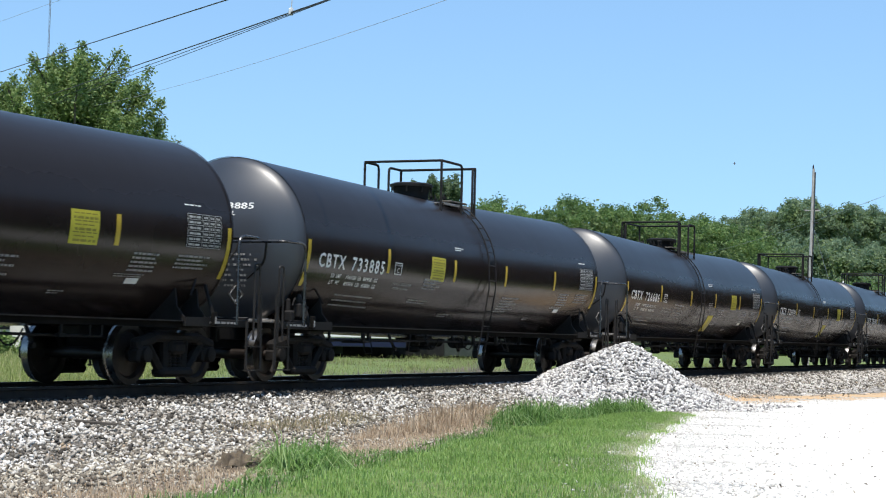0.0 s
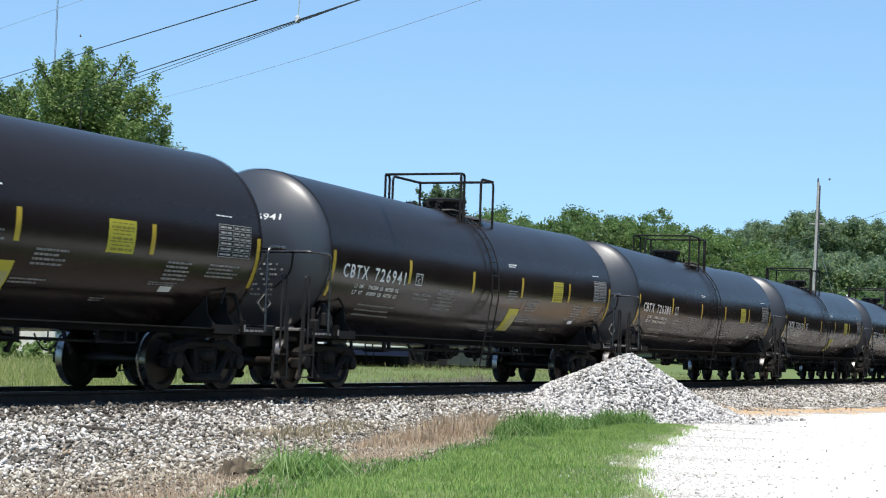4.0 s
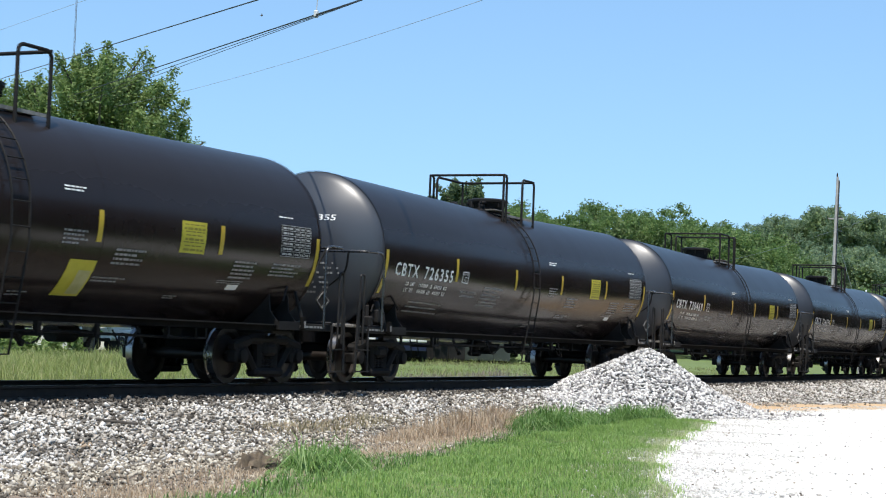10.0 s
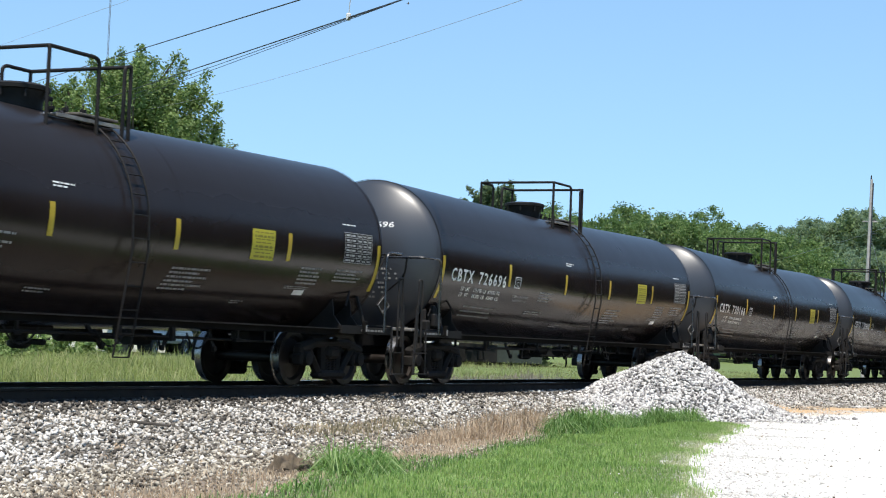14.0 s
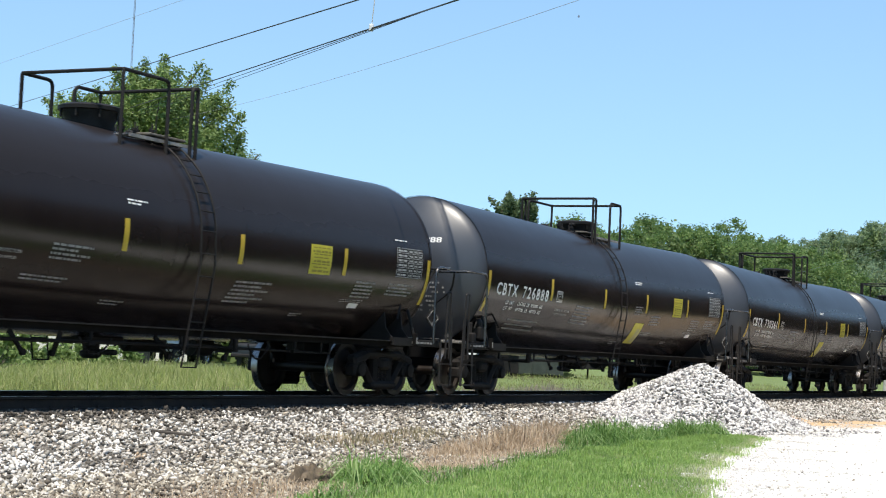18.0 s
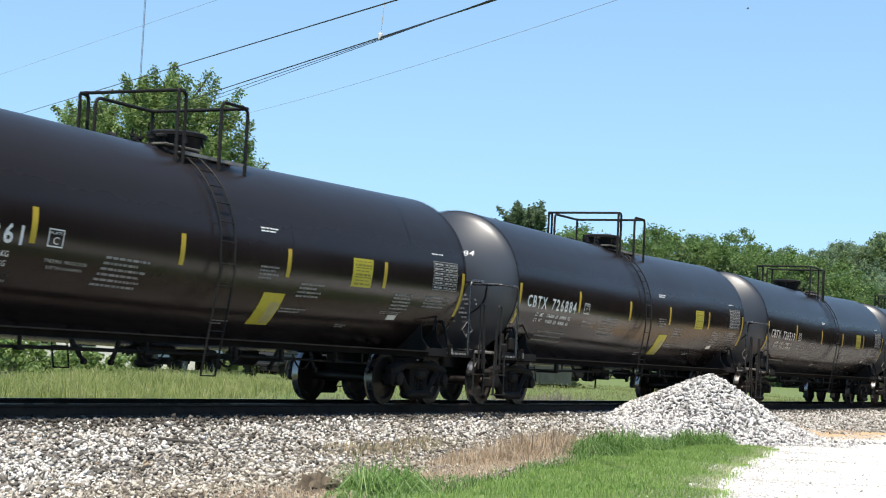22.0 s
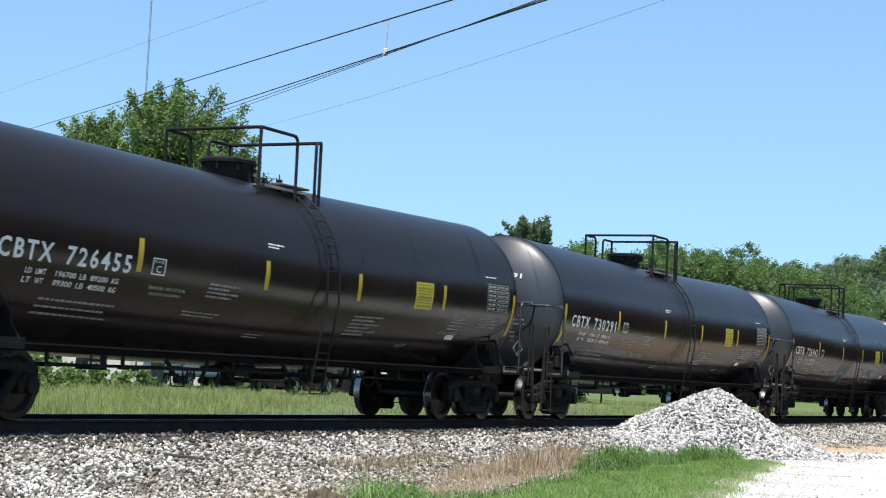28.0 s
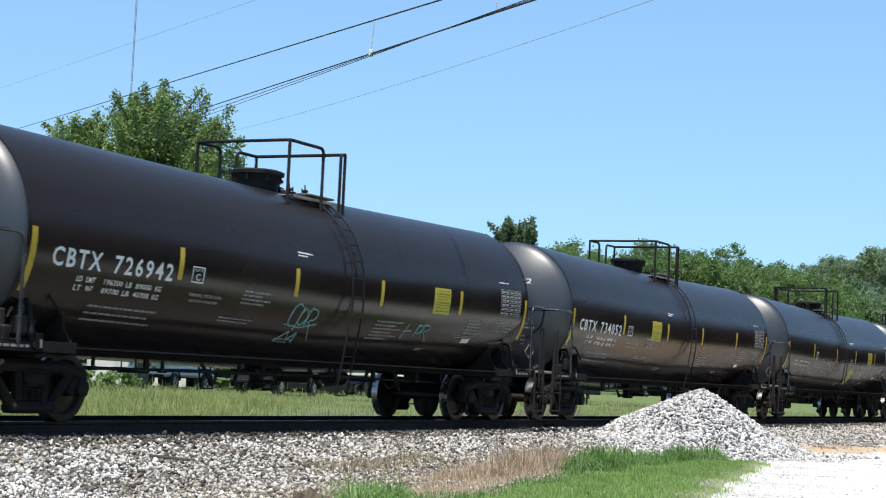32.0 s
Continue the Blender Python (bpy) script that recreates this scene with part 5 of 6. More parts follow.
def tuft_row(name, spots, n, h0, h1, material, label, category, lean=1.25, droop=0.5):
    k = RNG.integers(0, len(spots), n)
    sp = np.array(spots)
    r = RNG.normal(0, 1, (n, 2))
    x, y = sp[k, 0] + r[:, 0] * sp[k, 2], sp[k, 1] + r[:, 1] * sp[k, 3]
    far = np.clip(1 - 0.28 * np.hypot(r[:, 0], r[:, 1]), 0.3, 1)
    sown(name, x, y, (h0 + (h1 - h0) * RNG.random(n) ** 1.7) * far * sp[k, 4], RNG.uniform(0.007, 0.024, n), material, label, category, lean, droop)


tuft_row("tall_grass", [(15.95, 8.9, 0.2, 0.12, 0.8), (16.2, 8.95, 0.25, 0.14, 1.2), (16.8, 9.1, 0.3, 0.15, 1.05), (17.8, 9.25, 0.4, 0.15, 0.4), (19.0, 9.5, 0.6, 0.15, 0.25), (14.4, 8.5, 0.4, 0.12, 0.4), (16.5, 9.2, 0.1, 0.1, 1.35), (16.05, 9.05, 0.08, 0.06, 1.2), (17.1, 9.15, 0.12, 0.1, 1.15), (17.6, 9.3, 0.15, 0.1, 0.8), (15.35, 8.85, 0.15, 0.1, 0.35)],
         3000, 0.12, 0.66, M_TALL, "clump of tall bright green grass at the dirt's edge", "grass", 1.9, 0.75)
tuft_row("tall_grass", [(28.2, 11.0, 0.6, 0.16, 1.0), (29.8, 11.15, 0.6, 0.16, 1.0), (31.4, 11.2, 0.6, 0.14, 0.7), (33.2, 11.1, 0.5, 0.14, 0.9), (34.4, 10.9, 0.4, 0.14, 0.9), (27.3, 10.9, 0.35, 0.14, 0.8)],
         7500, 0.2, 0.8, M_TALL, "band of tall green grass at the foot of the gravel heap", "grass", 1.7, 0.65)
tuft_row("dry_weeds", [(23.6, 11.15, 0.6, 0.22, 0.8), (25.2, 11.3, 0.7, 0.25, 1.0), (26.7, 11.5, 0.6, 0.25, 1.1), (28.0, 11.8, 0.5, 0.22, 1.0), (22.4, 10.9, 0.5, 0.2, 0.5)],
         5200, 0.12, 0.72, M_DRY, "dry brown weeds on the bank", "weeds")
tuft_row("dry_weeds", [(14.0, 9.4, 1.1, 0.4, 0.55), (16.0, 9.6, 1.2, 0.3, 0.55), (20.0, 10.2, 1.2, 0.35, 0.5), (21.5, 12.4, 0.8, 0.2, 0.5), (23.0, 12.5, 0.8, 0.25, 0.6), (21.0, 12.2, 0.8, 0.25, 0.5), (12.8, 8.9, 0.6, 0.3, 0.7)],
         1500, 0.06, 0.4, M_DRY, "sparse withered stalks in the dirt", "weeds")
tuft_row("dry_weeds", [(21.6, 12.3, 0.7, 0.2, 0.7), (22.8, 12.45, 0.8, 0.22, 0.8), (24.2, 12.5, 0.7, 0.2, 0.7)], 1500, 0.06, 0.34, M_STRAW, "low straw-coloured weeds growing through the ballast", "weeds")
# meadow behind the track
n = 110000
x = 14 + 90 * RNG.random(n)
y = TY + 2.2 + 30 * RNG.random(n) ** 1.6
p = np.array([noise.noise((a * 0.25, b * 0.4, 7)) for a, b in zip(x, y)])
h, w = RNG.uniform(0.03, 0.13, n) * (1 + 0.9 * np.clip(p, -0.5, 1)), RNG.uniform(0.006, 0.014, n)
dry = p + RNG.normal(0, 0.12, n) > 0.1
sown("meadow_grass", x[~dry], y[~dry], h[~dry], w[~dry], M_MEADOW, "uncut yellow-green meadow behind the track", "grass", 1.7, 0.4)
sown("dry_meadow_grass", x[dry], y[dry], h[dry] * 1.2, w[dry], M_MEADOWDRY, "withered brownish patches in the meadow", "grass", 1.0, 0.3)
k = np.flatnonzero(p + RNG.normal(0, 0.15, n) > 0.06)[:15000]
sown("tall_meadow_grass", x[k], y[k], RNG.uniform(0.14, 0.45, len(k)), RNG.uniform(0.010, 0.022, len(k)), M_MEADOW, "taller uncut grass in the meadow", "grass", 1.9, 0.5)
tuft_row("meadow_weeds", [(33.5, 20.0, 1.0, 0.6, 1.1), (36.0, 20.6, 1.3, 0.7, 1.2), (38.5, 20.2, 0.9, 0.5, 0.9), (28.0, 21.0, 1.5, 0.6, 0.7), (45.0, 21.5, 2.0, 0.8, 1.1), (52.0, 22.0, 2.0, 0.8, 1.2), (24.0, 20.0, 1.5, 0.6, 0.7)],
         9000, 0.2, 0.6, M_SEED, "tall dry seed stalks behind the track", "weeds")
tuft_row("meadow_weeds", [(34.0, 27.0, 1.8, 1.6, 1.0), (37.0, 28.5, 1.8, 1.6, 1.15), (40.0, 29.0, 1.6, 1.4, 1.05), (43.0, 29.5, 1.6, 1.2, 0.85), (31.0, 25.5, 1.6, 1.5, 0.9), (46.5, 31.0, 1.8, 1.4, 0.6), (28.0, 23.5, 1.6, 1.3, 0.8)],
         17000, 0.35, 1.15, M_MEADOW, "tall rank green weeds in the meadow", "weeds", 2.0, 0.6)
tuft_row("meadow_weeds", [(30.0, 19.0, 2.4, 0.7, 0.7), (36.0, 19.1, 2.4, 0.7, 0.6), (42.0, 19.3, 2.6, 0.7, 0.8), (24.0, 18.9, 2.4, 0.6, 0.8), (50.0, 19.4, 3.0, 0.7, 0.8)],
         12000, 0.12, 0.5, M_STRAW, "pale dry grass along the far side of the ballast", "weeds", 2.2, 0.6)

# ---- trees ----
def leaf_cloud(centres, radii, per, size, flat=0.75, tilt=1.2):
    """Leaves scattered in the outer parts of round clumps."""
    k = np.repeat(np.arange(len(centres)), per)
    n = len(k)
    d = RNG.normal(0, 1, (n, 3))
    d /= np.linalg.norm(d, axis=1)[:, None]
    r = radii[k] * np.minimum(np.abs(RNG.normal(0.0, 0.55, n)), RNG.uniform(0.8, 1.05, n))
    pos = centres[k] + d * r[:, None] * np.array([1, 1, flat])
    s = size * RNG.uniform(0.6, 1.4, n)
    quad = np.array([(-0.5, 0, 0), (0, -0.32, 0.04), (0.55, 0, 0), (0, 0.32, 0.04)])
    v = np.einsum("nij,nkj->nki", turns(n, tilt), np.repeat(quad[None], n, 0) * s[:, None, None])
    return v + pos[:, None, :]


QF = [(0, 1, 2, 3)]


def tree(name, x, y, z, height, spread, label, seed, leaves=26000, size=0.22, material=None, clumps=70, bottom=0.22, full=0.85):
    t = thing(name, label, "tree", pose(x, y, z))
    r = random.Random(seed)
    trunk = Shape()
    top = height * 0.72
    w = height * 0.022
    spine = [(0.25 * math.sin(i * 0.9 + seed), 0.2 * math.cos(i * 1.3), top * i / 6) for i in range(7)]
    for i in range(6):
        a, b = Vector(spine[i]), Vector(spine[i + 1])
        rr = w * (1 - i / 7)
        trunk.tube([a - Vector((0, 0, 0.15)), b], rr, 8)
    base_pts, tips = [], []
    for i in range(clumps):
        h = bottom + (1 - bottom) * r.random() ** 0.8
        prof = math.sin(math.pi * min(0.96, max(0.08, (h - bottom * 0.5) / (1.04 - bottom * 0.5)) ** full)) ** 0.65
        an, q = r.uniform(0, 2 * math.pi), r.random() ** 0.4
        lump = 0.82 + 0.3 * math.sin(3 * an + seed + 7 * h)
        c = Vector((math.cos(an) * q * spread * prof * lump, math.sin(an) * q * spread * prof * lump, height * (h - 0.09)))
        out = Vector((math.cos(an) * r.uniform(0.1, 0.8), math.sin(an) * r.uniform(0.1, 0.8), r.uniform(0.35, 1.2))).normalized()
        base_pts.append(c)
        tips.append(c + out * height * (r.uniform(0.05, 0.13) if i % 9 else 0.16))
        if i % 6 == 0:
            s0 = Vector(spine[min(5, max(1, int(h * 6 - 1)))])
            trunk.tube([s0, s0.lerp(c, 0.55) + Vector((0, 0, 0.2)), c, tips[-1]], w * 0.16, 5)
    part("trunk", trunk, M_BARK, t)
    k = np.repeat(np.arange(clumps), max(1, leaves // clumps))
    n = len(k)
    u = RNG.random((n, 1)) ** 0.9
    pos = np.array(base_pts)[k] * (1 - u) + np.array(tips)[k] * u + RNG.normal(0, 1, (n, 3)) * height * 0.0175 * (1.25 - 0.85 * u)
    quad = np.array([(-0.5, 0, 0), (0, -0.26, 0.04), (0.55, 0, 0), (0, 0.26, 0.04)])
    v = np.einsum("nij,nkj->nki", turns(n, 1.2), np.repeat(quad[None], n, 0) * (size * RNG.uniform(0.6, 1.4, n))[:, None, None]) + pos[:, None, :]
    core = leaf_cloud(np.array([p * 0.62 + Vector((0, 0, p.z * 0.36)) for p in base_pts]), np.full(clumps, height * 0.062), leaves // clumps // 5, size * 1.5, 1.1)
    v = np.concatenate([v, core])
    part("crown", mass("crown", v, QF, material or M_LEAF), None, t, "dense green crown with ragged edges")
    return t


def bearing(turn, dist):
    """Ground place at a distance, turned clockwise in degrees from the line 24 degrees off the track."""
    a = radians(24.09 - turn)
    return dist * math.cos(a), dist * math.sin(a)


bx, by = bearing(-12.46, 76)
tree("elm_tree", bx, by, -0.3, 13.2, 3.75, "large full elm behind the railway with ragged crown", 3, 105000, 0.15, clumps=300, full=1.7)
bx, by = bearing(-14.93, 80)
tree("elm_tree", bx, by, -0.3, 12.9, 3.1, "smaller leafy tree beside the large elm", 5, 42000, 0.15, clumps=140)
bx, by = bearing(-9.51, 95)
tree("young_tree", bx, by, -0.3, 12.4, 0.95, "slender young tree beside the large elm", 8, 4200, 0.12, clumps=26, bottom=0.5)
bx, by = bearing(-0.31, 150)
tree("maple_tree", bx, by, 0.0, 15.2, 3.5, "dark leafy tree standing alone before the woods", 14, 52000, 0.27, M_MAPLE, 230)


# muted green inside the crowns; their inner shade is put into this colour
M_INNERSHADE = leafy("inner_shade_leaves", (0.12, 0.18, 0.075), (0.19, 0.26, 0.11))


def woods(name, skyline, dist, depth, label, seed, per=5200, size=0.75, base=0.0, step=3.2, material=None):
    """A belt of many crowns whose tops follow a skyline of (degrees, slope)."""
    r = random.Random(seed)
    xs, hs = [p[0] for p in skyline], [p[1] for p in skyline]
    cs, rs, ic, ir = [], [], [], []
    way = xs[0]
    while way < xs[-1]:
        for row in range(3):
            d = dist + depth * row / 2 + r.uniform(-0.1, 0.1) * depth
            q = way + r.uniform(-0.15, 0.15)
            top = 1.9 + float(np.interp(q, xs, hs)) * d - r.uniform(0, 2.2)
            cx, cy = bearing(q, d)
            wide = r.uniform(2.6, 4.4)
            tall = r.uniform(3.0, 5.0)
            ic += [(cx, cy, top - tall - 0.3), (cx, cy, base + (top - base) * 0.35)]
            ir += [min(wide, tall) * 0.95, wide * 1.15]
            for i in range(44):
                an, up = r.uniform(0, 6.28), r.uniform(-1, 1) ** 1
                q2 = math.sqrt(1 - up * up) * r.uniform(0.55, 1.0)
                zc = top - tall + up * tall * r.uniform(0.8, 1.0) - 0.5
                if i % 2 == 0:
                    zc, q2 = base + (top - base) * 0.9 * r.random(), 1.5 * r.random()
                cs.append((cx + wide * q2 * math.cos(an), cy + wide * q2 * math.sin(an), zc))
                rs.append(r.uniform(0.8, 1.7))
        way += math.degrees(step / dist)
    v = leaf_cloud(np.array(cs), np.array(rs), per // 44, size, 0.8, 1.9)
    belt = stuff(name, mass(name, v, QF, material or M_WOODS), label, "woods")
    part("inner_foliage", mass("inner_foliage", leaf_cloud(np.array(ic), np.array(ir), 900, size * 1.7, 1.0), QF, M_INNERSHADE), None, belt, "inner leaves with the crown's shade in their colour")


woods("woods", [(8.5, 0.0744), (9.62, 0.0730), (10.37, 0.0791), (11.01, 0.0831), (11.66, 0.0858), (12.58, 0.0844), (13.49, 0.0838), (14.21, 0.0814), (15.29, 0.0754), (17.06, 0.0737)], 330, 40, "dense green wooded hillside beyond the railway", 2, 7600, 0.34, 9.0, 3.6, M_HAZYHILL)
woods("woods", [(6.5, 0.066), (8.5, 0.069), (10.37, 0.073), (11.66, 0.079), (13.49, 0.078), (15.29, 0.071), (17.3, 0.068)], 385, 30, "further trees on the ridge of the hillside", 23, 3000, 0.5, 12.0, 4.0, M_HAZYHILL)
woods("woods", [(0.69, 0.0774), (1.46, 0.0844), (2.32, 0.0817), (3.09, 0.0775), (3.85, 0.0838), (4.71, 0.0851), (5.38, 0.0797), (6.23, 0.0838), (7.18, 0.0831), (7.84, 0.0791), (8.59, 0.0757), (9.62, 0.0720), (10.37, 0.0670)], 210, 30, "bright green woods beside the railway", 7, 8600, 0.27, 2.0, 3.2)
woods("woods", [(6.99, 0.056), (9.81, 0.063), (17.93, 0.062)], 285, 20, "thick green undergrowth below the wooded hillside", 12, 4400, 0.38, 0.0, 4.5, M_HAZYHILL)
woods("woods", [(8.87, 0.0352), (12.03, 0.0395), (18.11, 0.0395)], 215, 14, "leafy scrub at the foot of the hillside", 13, 3600, 0.4, -0.3, 4.0)
# made-up dark belt that fills the gap below the train
woods("dark_backdrop", [(-17.55, 0.0201), (-12.91, 0.0251), (-9.21, 0.0235), (-5.43, 0.0285), (-1.61, 0.0302), (1.07, 0.0369)], 93, 5, "near-black leafy backdrop added behind the yard for its shade", 9, 1600, 0.5, -0.5, 3.4, M_BACKDROP)
M_MIRRORED = leafy("dark_mirrored_leaves", (0.02, 0.026, 0.014), (0.035, 0.042, 0.022), (0.05, 0.055, 0.03))
# unseen trees added across the road, to give the tanks a dark reflection
r = random.Random(21)
cs, rs = [], []
for i in range(95):
    cx, top, wide = 14 + i * 2.6 + r.uniform(-1, 1), r.uniform(6.5, 9.5), r.uniform(2.0, 3.0)
    cy = min(0.155 * cx - 8.5, 4.0) + r.uniform(-1.5, 0.6)
    for j in range(30):
        u = r.random()
        an, rad = r.uniform(0, 6.28), wide * math.sqrt(r.random())
        cs.append((cx + rad * math.cos(an), cy + rad * math.sin(an), -0.5 + top * u))
        rs.append(r.uniform(0.8, 1.5))
stuff("woods", mass("woods", leaf_cloud(np.array(cs), np.array(rs), 26, 0.95, 0.9), QF, M_MIRRORED), "dark low trees added out of view for the tanks to mirror", "woods")

# ---- poles, mast and wires ----
px, py = bearing(12.17, 112)
pole = thing("utility_pole", "weathered grey wooden utility pole beyond the train", "utility pole", pose(px, py, -0.4, 1.2, 0, 0))
s = Shape()
s.lathe([(i * 2.14, 0.14 - i * 0.01) for i in range(7)], "z", (0, 0, 0), 12)
part("post", s, M_WOODPOLE, pole)
part("conduit", Shape().tube([(-0.05, -0.165, 1.0), (-0.05, -0.13, 12.6)], 0.04, 6), M_GREYSTEEL, pole, "dark cable conduit")
part("crossarm", Shape().box((0, 0, 10.1), (0.08, 1.0, 0.08), bev=0.01), M_WOODPOLE, pole)
part("pole_cap", Shape().lathe([(12.8, 0.05), (13.0, 0.05), (13.1, 0.02)], "z", (0, 0.03, 0), 8), M_IRON, pole)
for zz in (9.3, 10.2):
    part("insulator", Shape().lathe([(-0.3, 0.03), (-0.2, 0.05), (-0.16, 0.05), (-0.12, 0.03), (0.0, 0.02)], "y", (0, -0.1, zz), 8), M_GREYSTEEL, pole)

part("guy_wire", Shape().tube([(0.1, -0.1, 9.0), (2.2, -2.6, 0.2)], 0.012, 5), M_WIREGREY, pole)
qx, qy = bearing(13.13, 112)
post = thing("crossarm_post", "short pale post with a white crossarm behind the train", "signal post", pose(qx, qy, -0.4, 0, 0, -79))
part("post", Shape().lathe([(0, 0.09), (5.3, 0.07)], "z", (0, 0, 0), 10), M_WOODPOLE, post)
part("crossarm", Shape().box((0, -0.1, 5.3), (0.78, 0.09, 0.12), bev=0.015), M_WHITE, post, "white crossarm")
for q in (-0.35, 0.35):
    part("insulator", Shape().lathe([(5.36, 0.02), (5.4, 0.045), (5.5, 0.05), (5.56, 0.03)], "z", (q, -0.1, 0), 8), M_WHITE, post)


def wire(name, a, b, sag, r, material, label):
    pts = []
    for i in range(61):
        t = -0.6 + 3.6 * i / 60
        p = Vector(a).lerp(Vector(b), t)
        p.z -= sag * 4 * max(-0.96, t * (1 - t))
        pts.append(p)
    solid(name, Shape().tube(pts, r, 5), material, label, "cable", "overhead wires")


wire("overhead_wire", (28.371, 17.544, 7.389), (50.665, 41.196, 10.398), 0.0, 0.014, M_WIRE, "dark overhead power wire crossing before the elm")
wire("overhead_wire", (29.349, 15.817, 7.476), (42.426, 28.949, 8.932), 0.0, 0.016, M_WIRE, "thick dark overhead cable crossing before the elm")
wire("overhead_wire", (29.338, 15.849, 7.453), (42.443, 28.956, 8.815), 0.0, 0.009, M_WIRE, "thin dark cable under the thick cable")
wire("overhead_wire", (29.326, 15.880, 7.430), (42.458, 28.962, 8.714), 0.0, 0.008, M_WIRE, "thin dark cable hanging lowest of the bundle")
wire("overhead_wire", (30.382, 13.693, 7.550), (49.342, 33.086, 9.216), 0.08, 0.0055, M_WIREGREY, "thin grey overhead wire")
wire("overhead_wire", (39.226, 25.618, 11.253), (55.104, 49.585, 12.206), 0.0, 0.006, M_WIREGREY, "faint grey overhead wire high up")
cx, cy = bearing(9.0, 150)
wire("overhead_wire", (px, py, 8.9), (px + (cx - px) * 0.8, py + (cy - py) * 0.8, 8.9), 0.05, 0.012, M_WIREGREY, "thin grey wire running from the wooden pole")
a, b = (31.266, 17.733, 7.708), (31.159, 17.616, 8.448)
s = Shape().tube([a, b], 0.012, 5)
s.box(a, (0.09, 0.09, 0.16), bev=0.02)
M_SPACER = plain("pale_insulator", (0.5, 0.5, 0.48), (0.7, 0.7, 0.68), 0.5)
solid("wire_spacer", s, M_SPACER, "pale spacer hanging between the overhead wires", "spacer")
a, b = (27.811, 13.155, 7.574), (27.772, 13.131, 7.775)
solid("wire_spacer", Shape().tube([a, b], 0.014, 5), M_SPACER, "pale spacer hanging between the overhead wires", "spacer")
# radio mast far behind the elm
mx, my = bearing(-13.49, 420)
mast = thing("radio_mast", "thin grey steel lattice radio mast far away", "radio mast", pose(mx, my, 0))
M_MAST = plain("mast_steel", (0.12, 0.13, 0.15), (0.2, 0.21, 0.23), 0.6, 0.2)
for k in range(3):
    an = k * 2.094
    part("mast_leg", Shape().tube([(0.2 * math.cos(an), 0.2 * math.sin(an), 0), (0.2 * math.cos(an), 0.2 * math.sin(an), 130)], 0.045, 5), M_MAST, mast)
s = Shape()
for i in range(130):
    for k in range(3):
        p, q = k * 2.094, (k + 1) * 2.094
        s.beam((0.2 * math.cos(p), 0.2 * math.sin(p), i), (0.2 * math.cos(q), 0.2 * math.sin(q), i + 1), 0.03, 0.03)
part("lattice", s, M_MAST, mast)

# ---- the yard behind the train ----
M_CARPAINT = plain("dark_truck_paint", (0.008, 0.009, 0.011), (0.018, 0.019, 0.022), 0.35, 0.0, 2.0)
M_WHITEPAINT = plain("white_vehicle_paint", (0.62, 0.62, 0.6), (0.74, 0.74, 0.72), 0.35, 0.0, 1.5)
M_BLUE = plain("blue_vehicle_paint", (0.004, 0.006, 0.026), (0.007, 0.01, 0.04), 0.35, 0.0, 1.5)
M_RUBBER = plain("tyre_rubber", (0.015, 0.015, 0.015), (0.03, 0.03, 0.03), 0.85, 0.0, 8.0)
M_CHROME = plain("bright_metal", (0.5, 0.5, 0.5), (0.65, 0.65, 0.65), 0.2, 1.0, 4.0)
M_GLASSY = plain("dark_window", (0.01, 0.012, 0.014), (0.02, 0.022, 0.025), 0.08, 0.0, 2.0)
M_CREAM = plain("pale_siding", (0.62, 0.6, 0.55), (0.74, 0.72, 0.67), 0.7, 0.0, 1.0)
M_ROOF = plain("grey_roofing", (0.12, 0.12, 0.12), (0.2, 0.2, 0.2), 0.85, 0.0, 2.0)
YZ = -0.3


def wheel_parts(parent, x, y, r, w, hub=None):
    t = Shape().lathe([(-w / 2, r * 0.62), (-w / 2, r * 0.94), (-w / 2 + 0.03, r), (w / 2 - 0.03, r), (w / 2, r * 0.94), (w / 2, r * 0.62)], "y", (0, 0, 0), 22, cap=False)
    tyre = part("wheel", t, M_RUBBER, parent, "black tyre with a bright rim", m=pose(x, y, r))
    rim = Shape().lathe([(-w / 2 + 0.02, 0.03), (-w / 2 + 0.01, r * 0.3), (-w / 2 + 0.06, r * 0.45), (-w / 2 + 0.02, r * 0.62), (w / 2 - 0.02, r * 0.62)], "y", (0, 0, 0), 16)
    for k in range(5):
        an = k * 1.2566
        rim.beam((0, -w / 2, 0), (0.6 * r * math.cos(an), -w / 2, 0.6 * r * math.sin(an)), 0.06, 0.03, 0, (0, 1, 0))
    part("rim", rim, hub or M_CHROME, tyre)


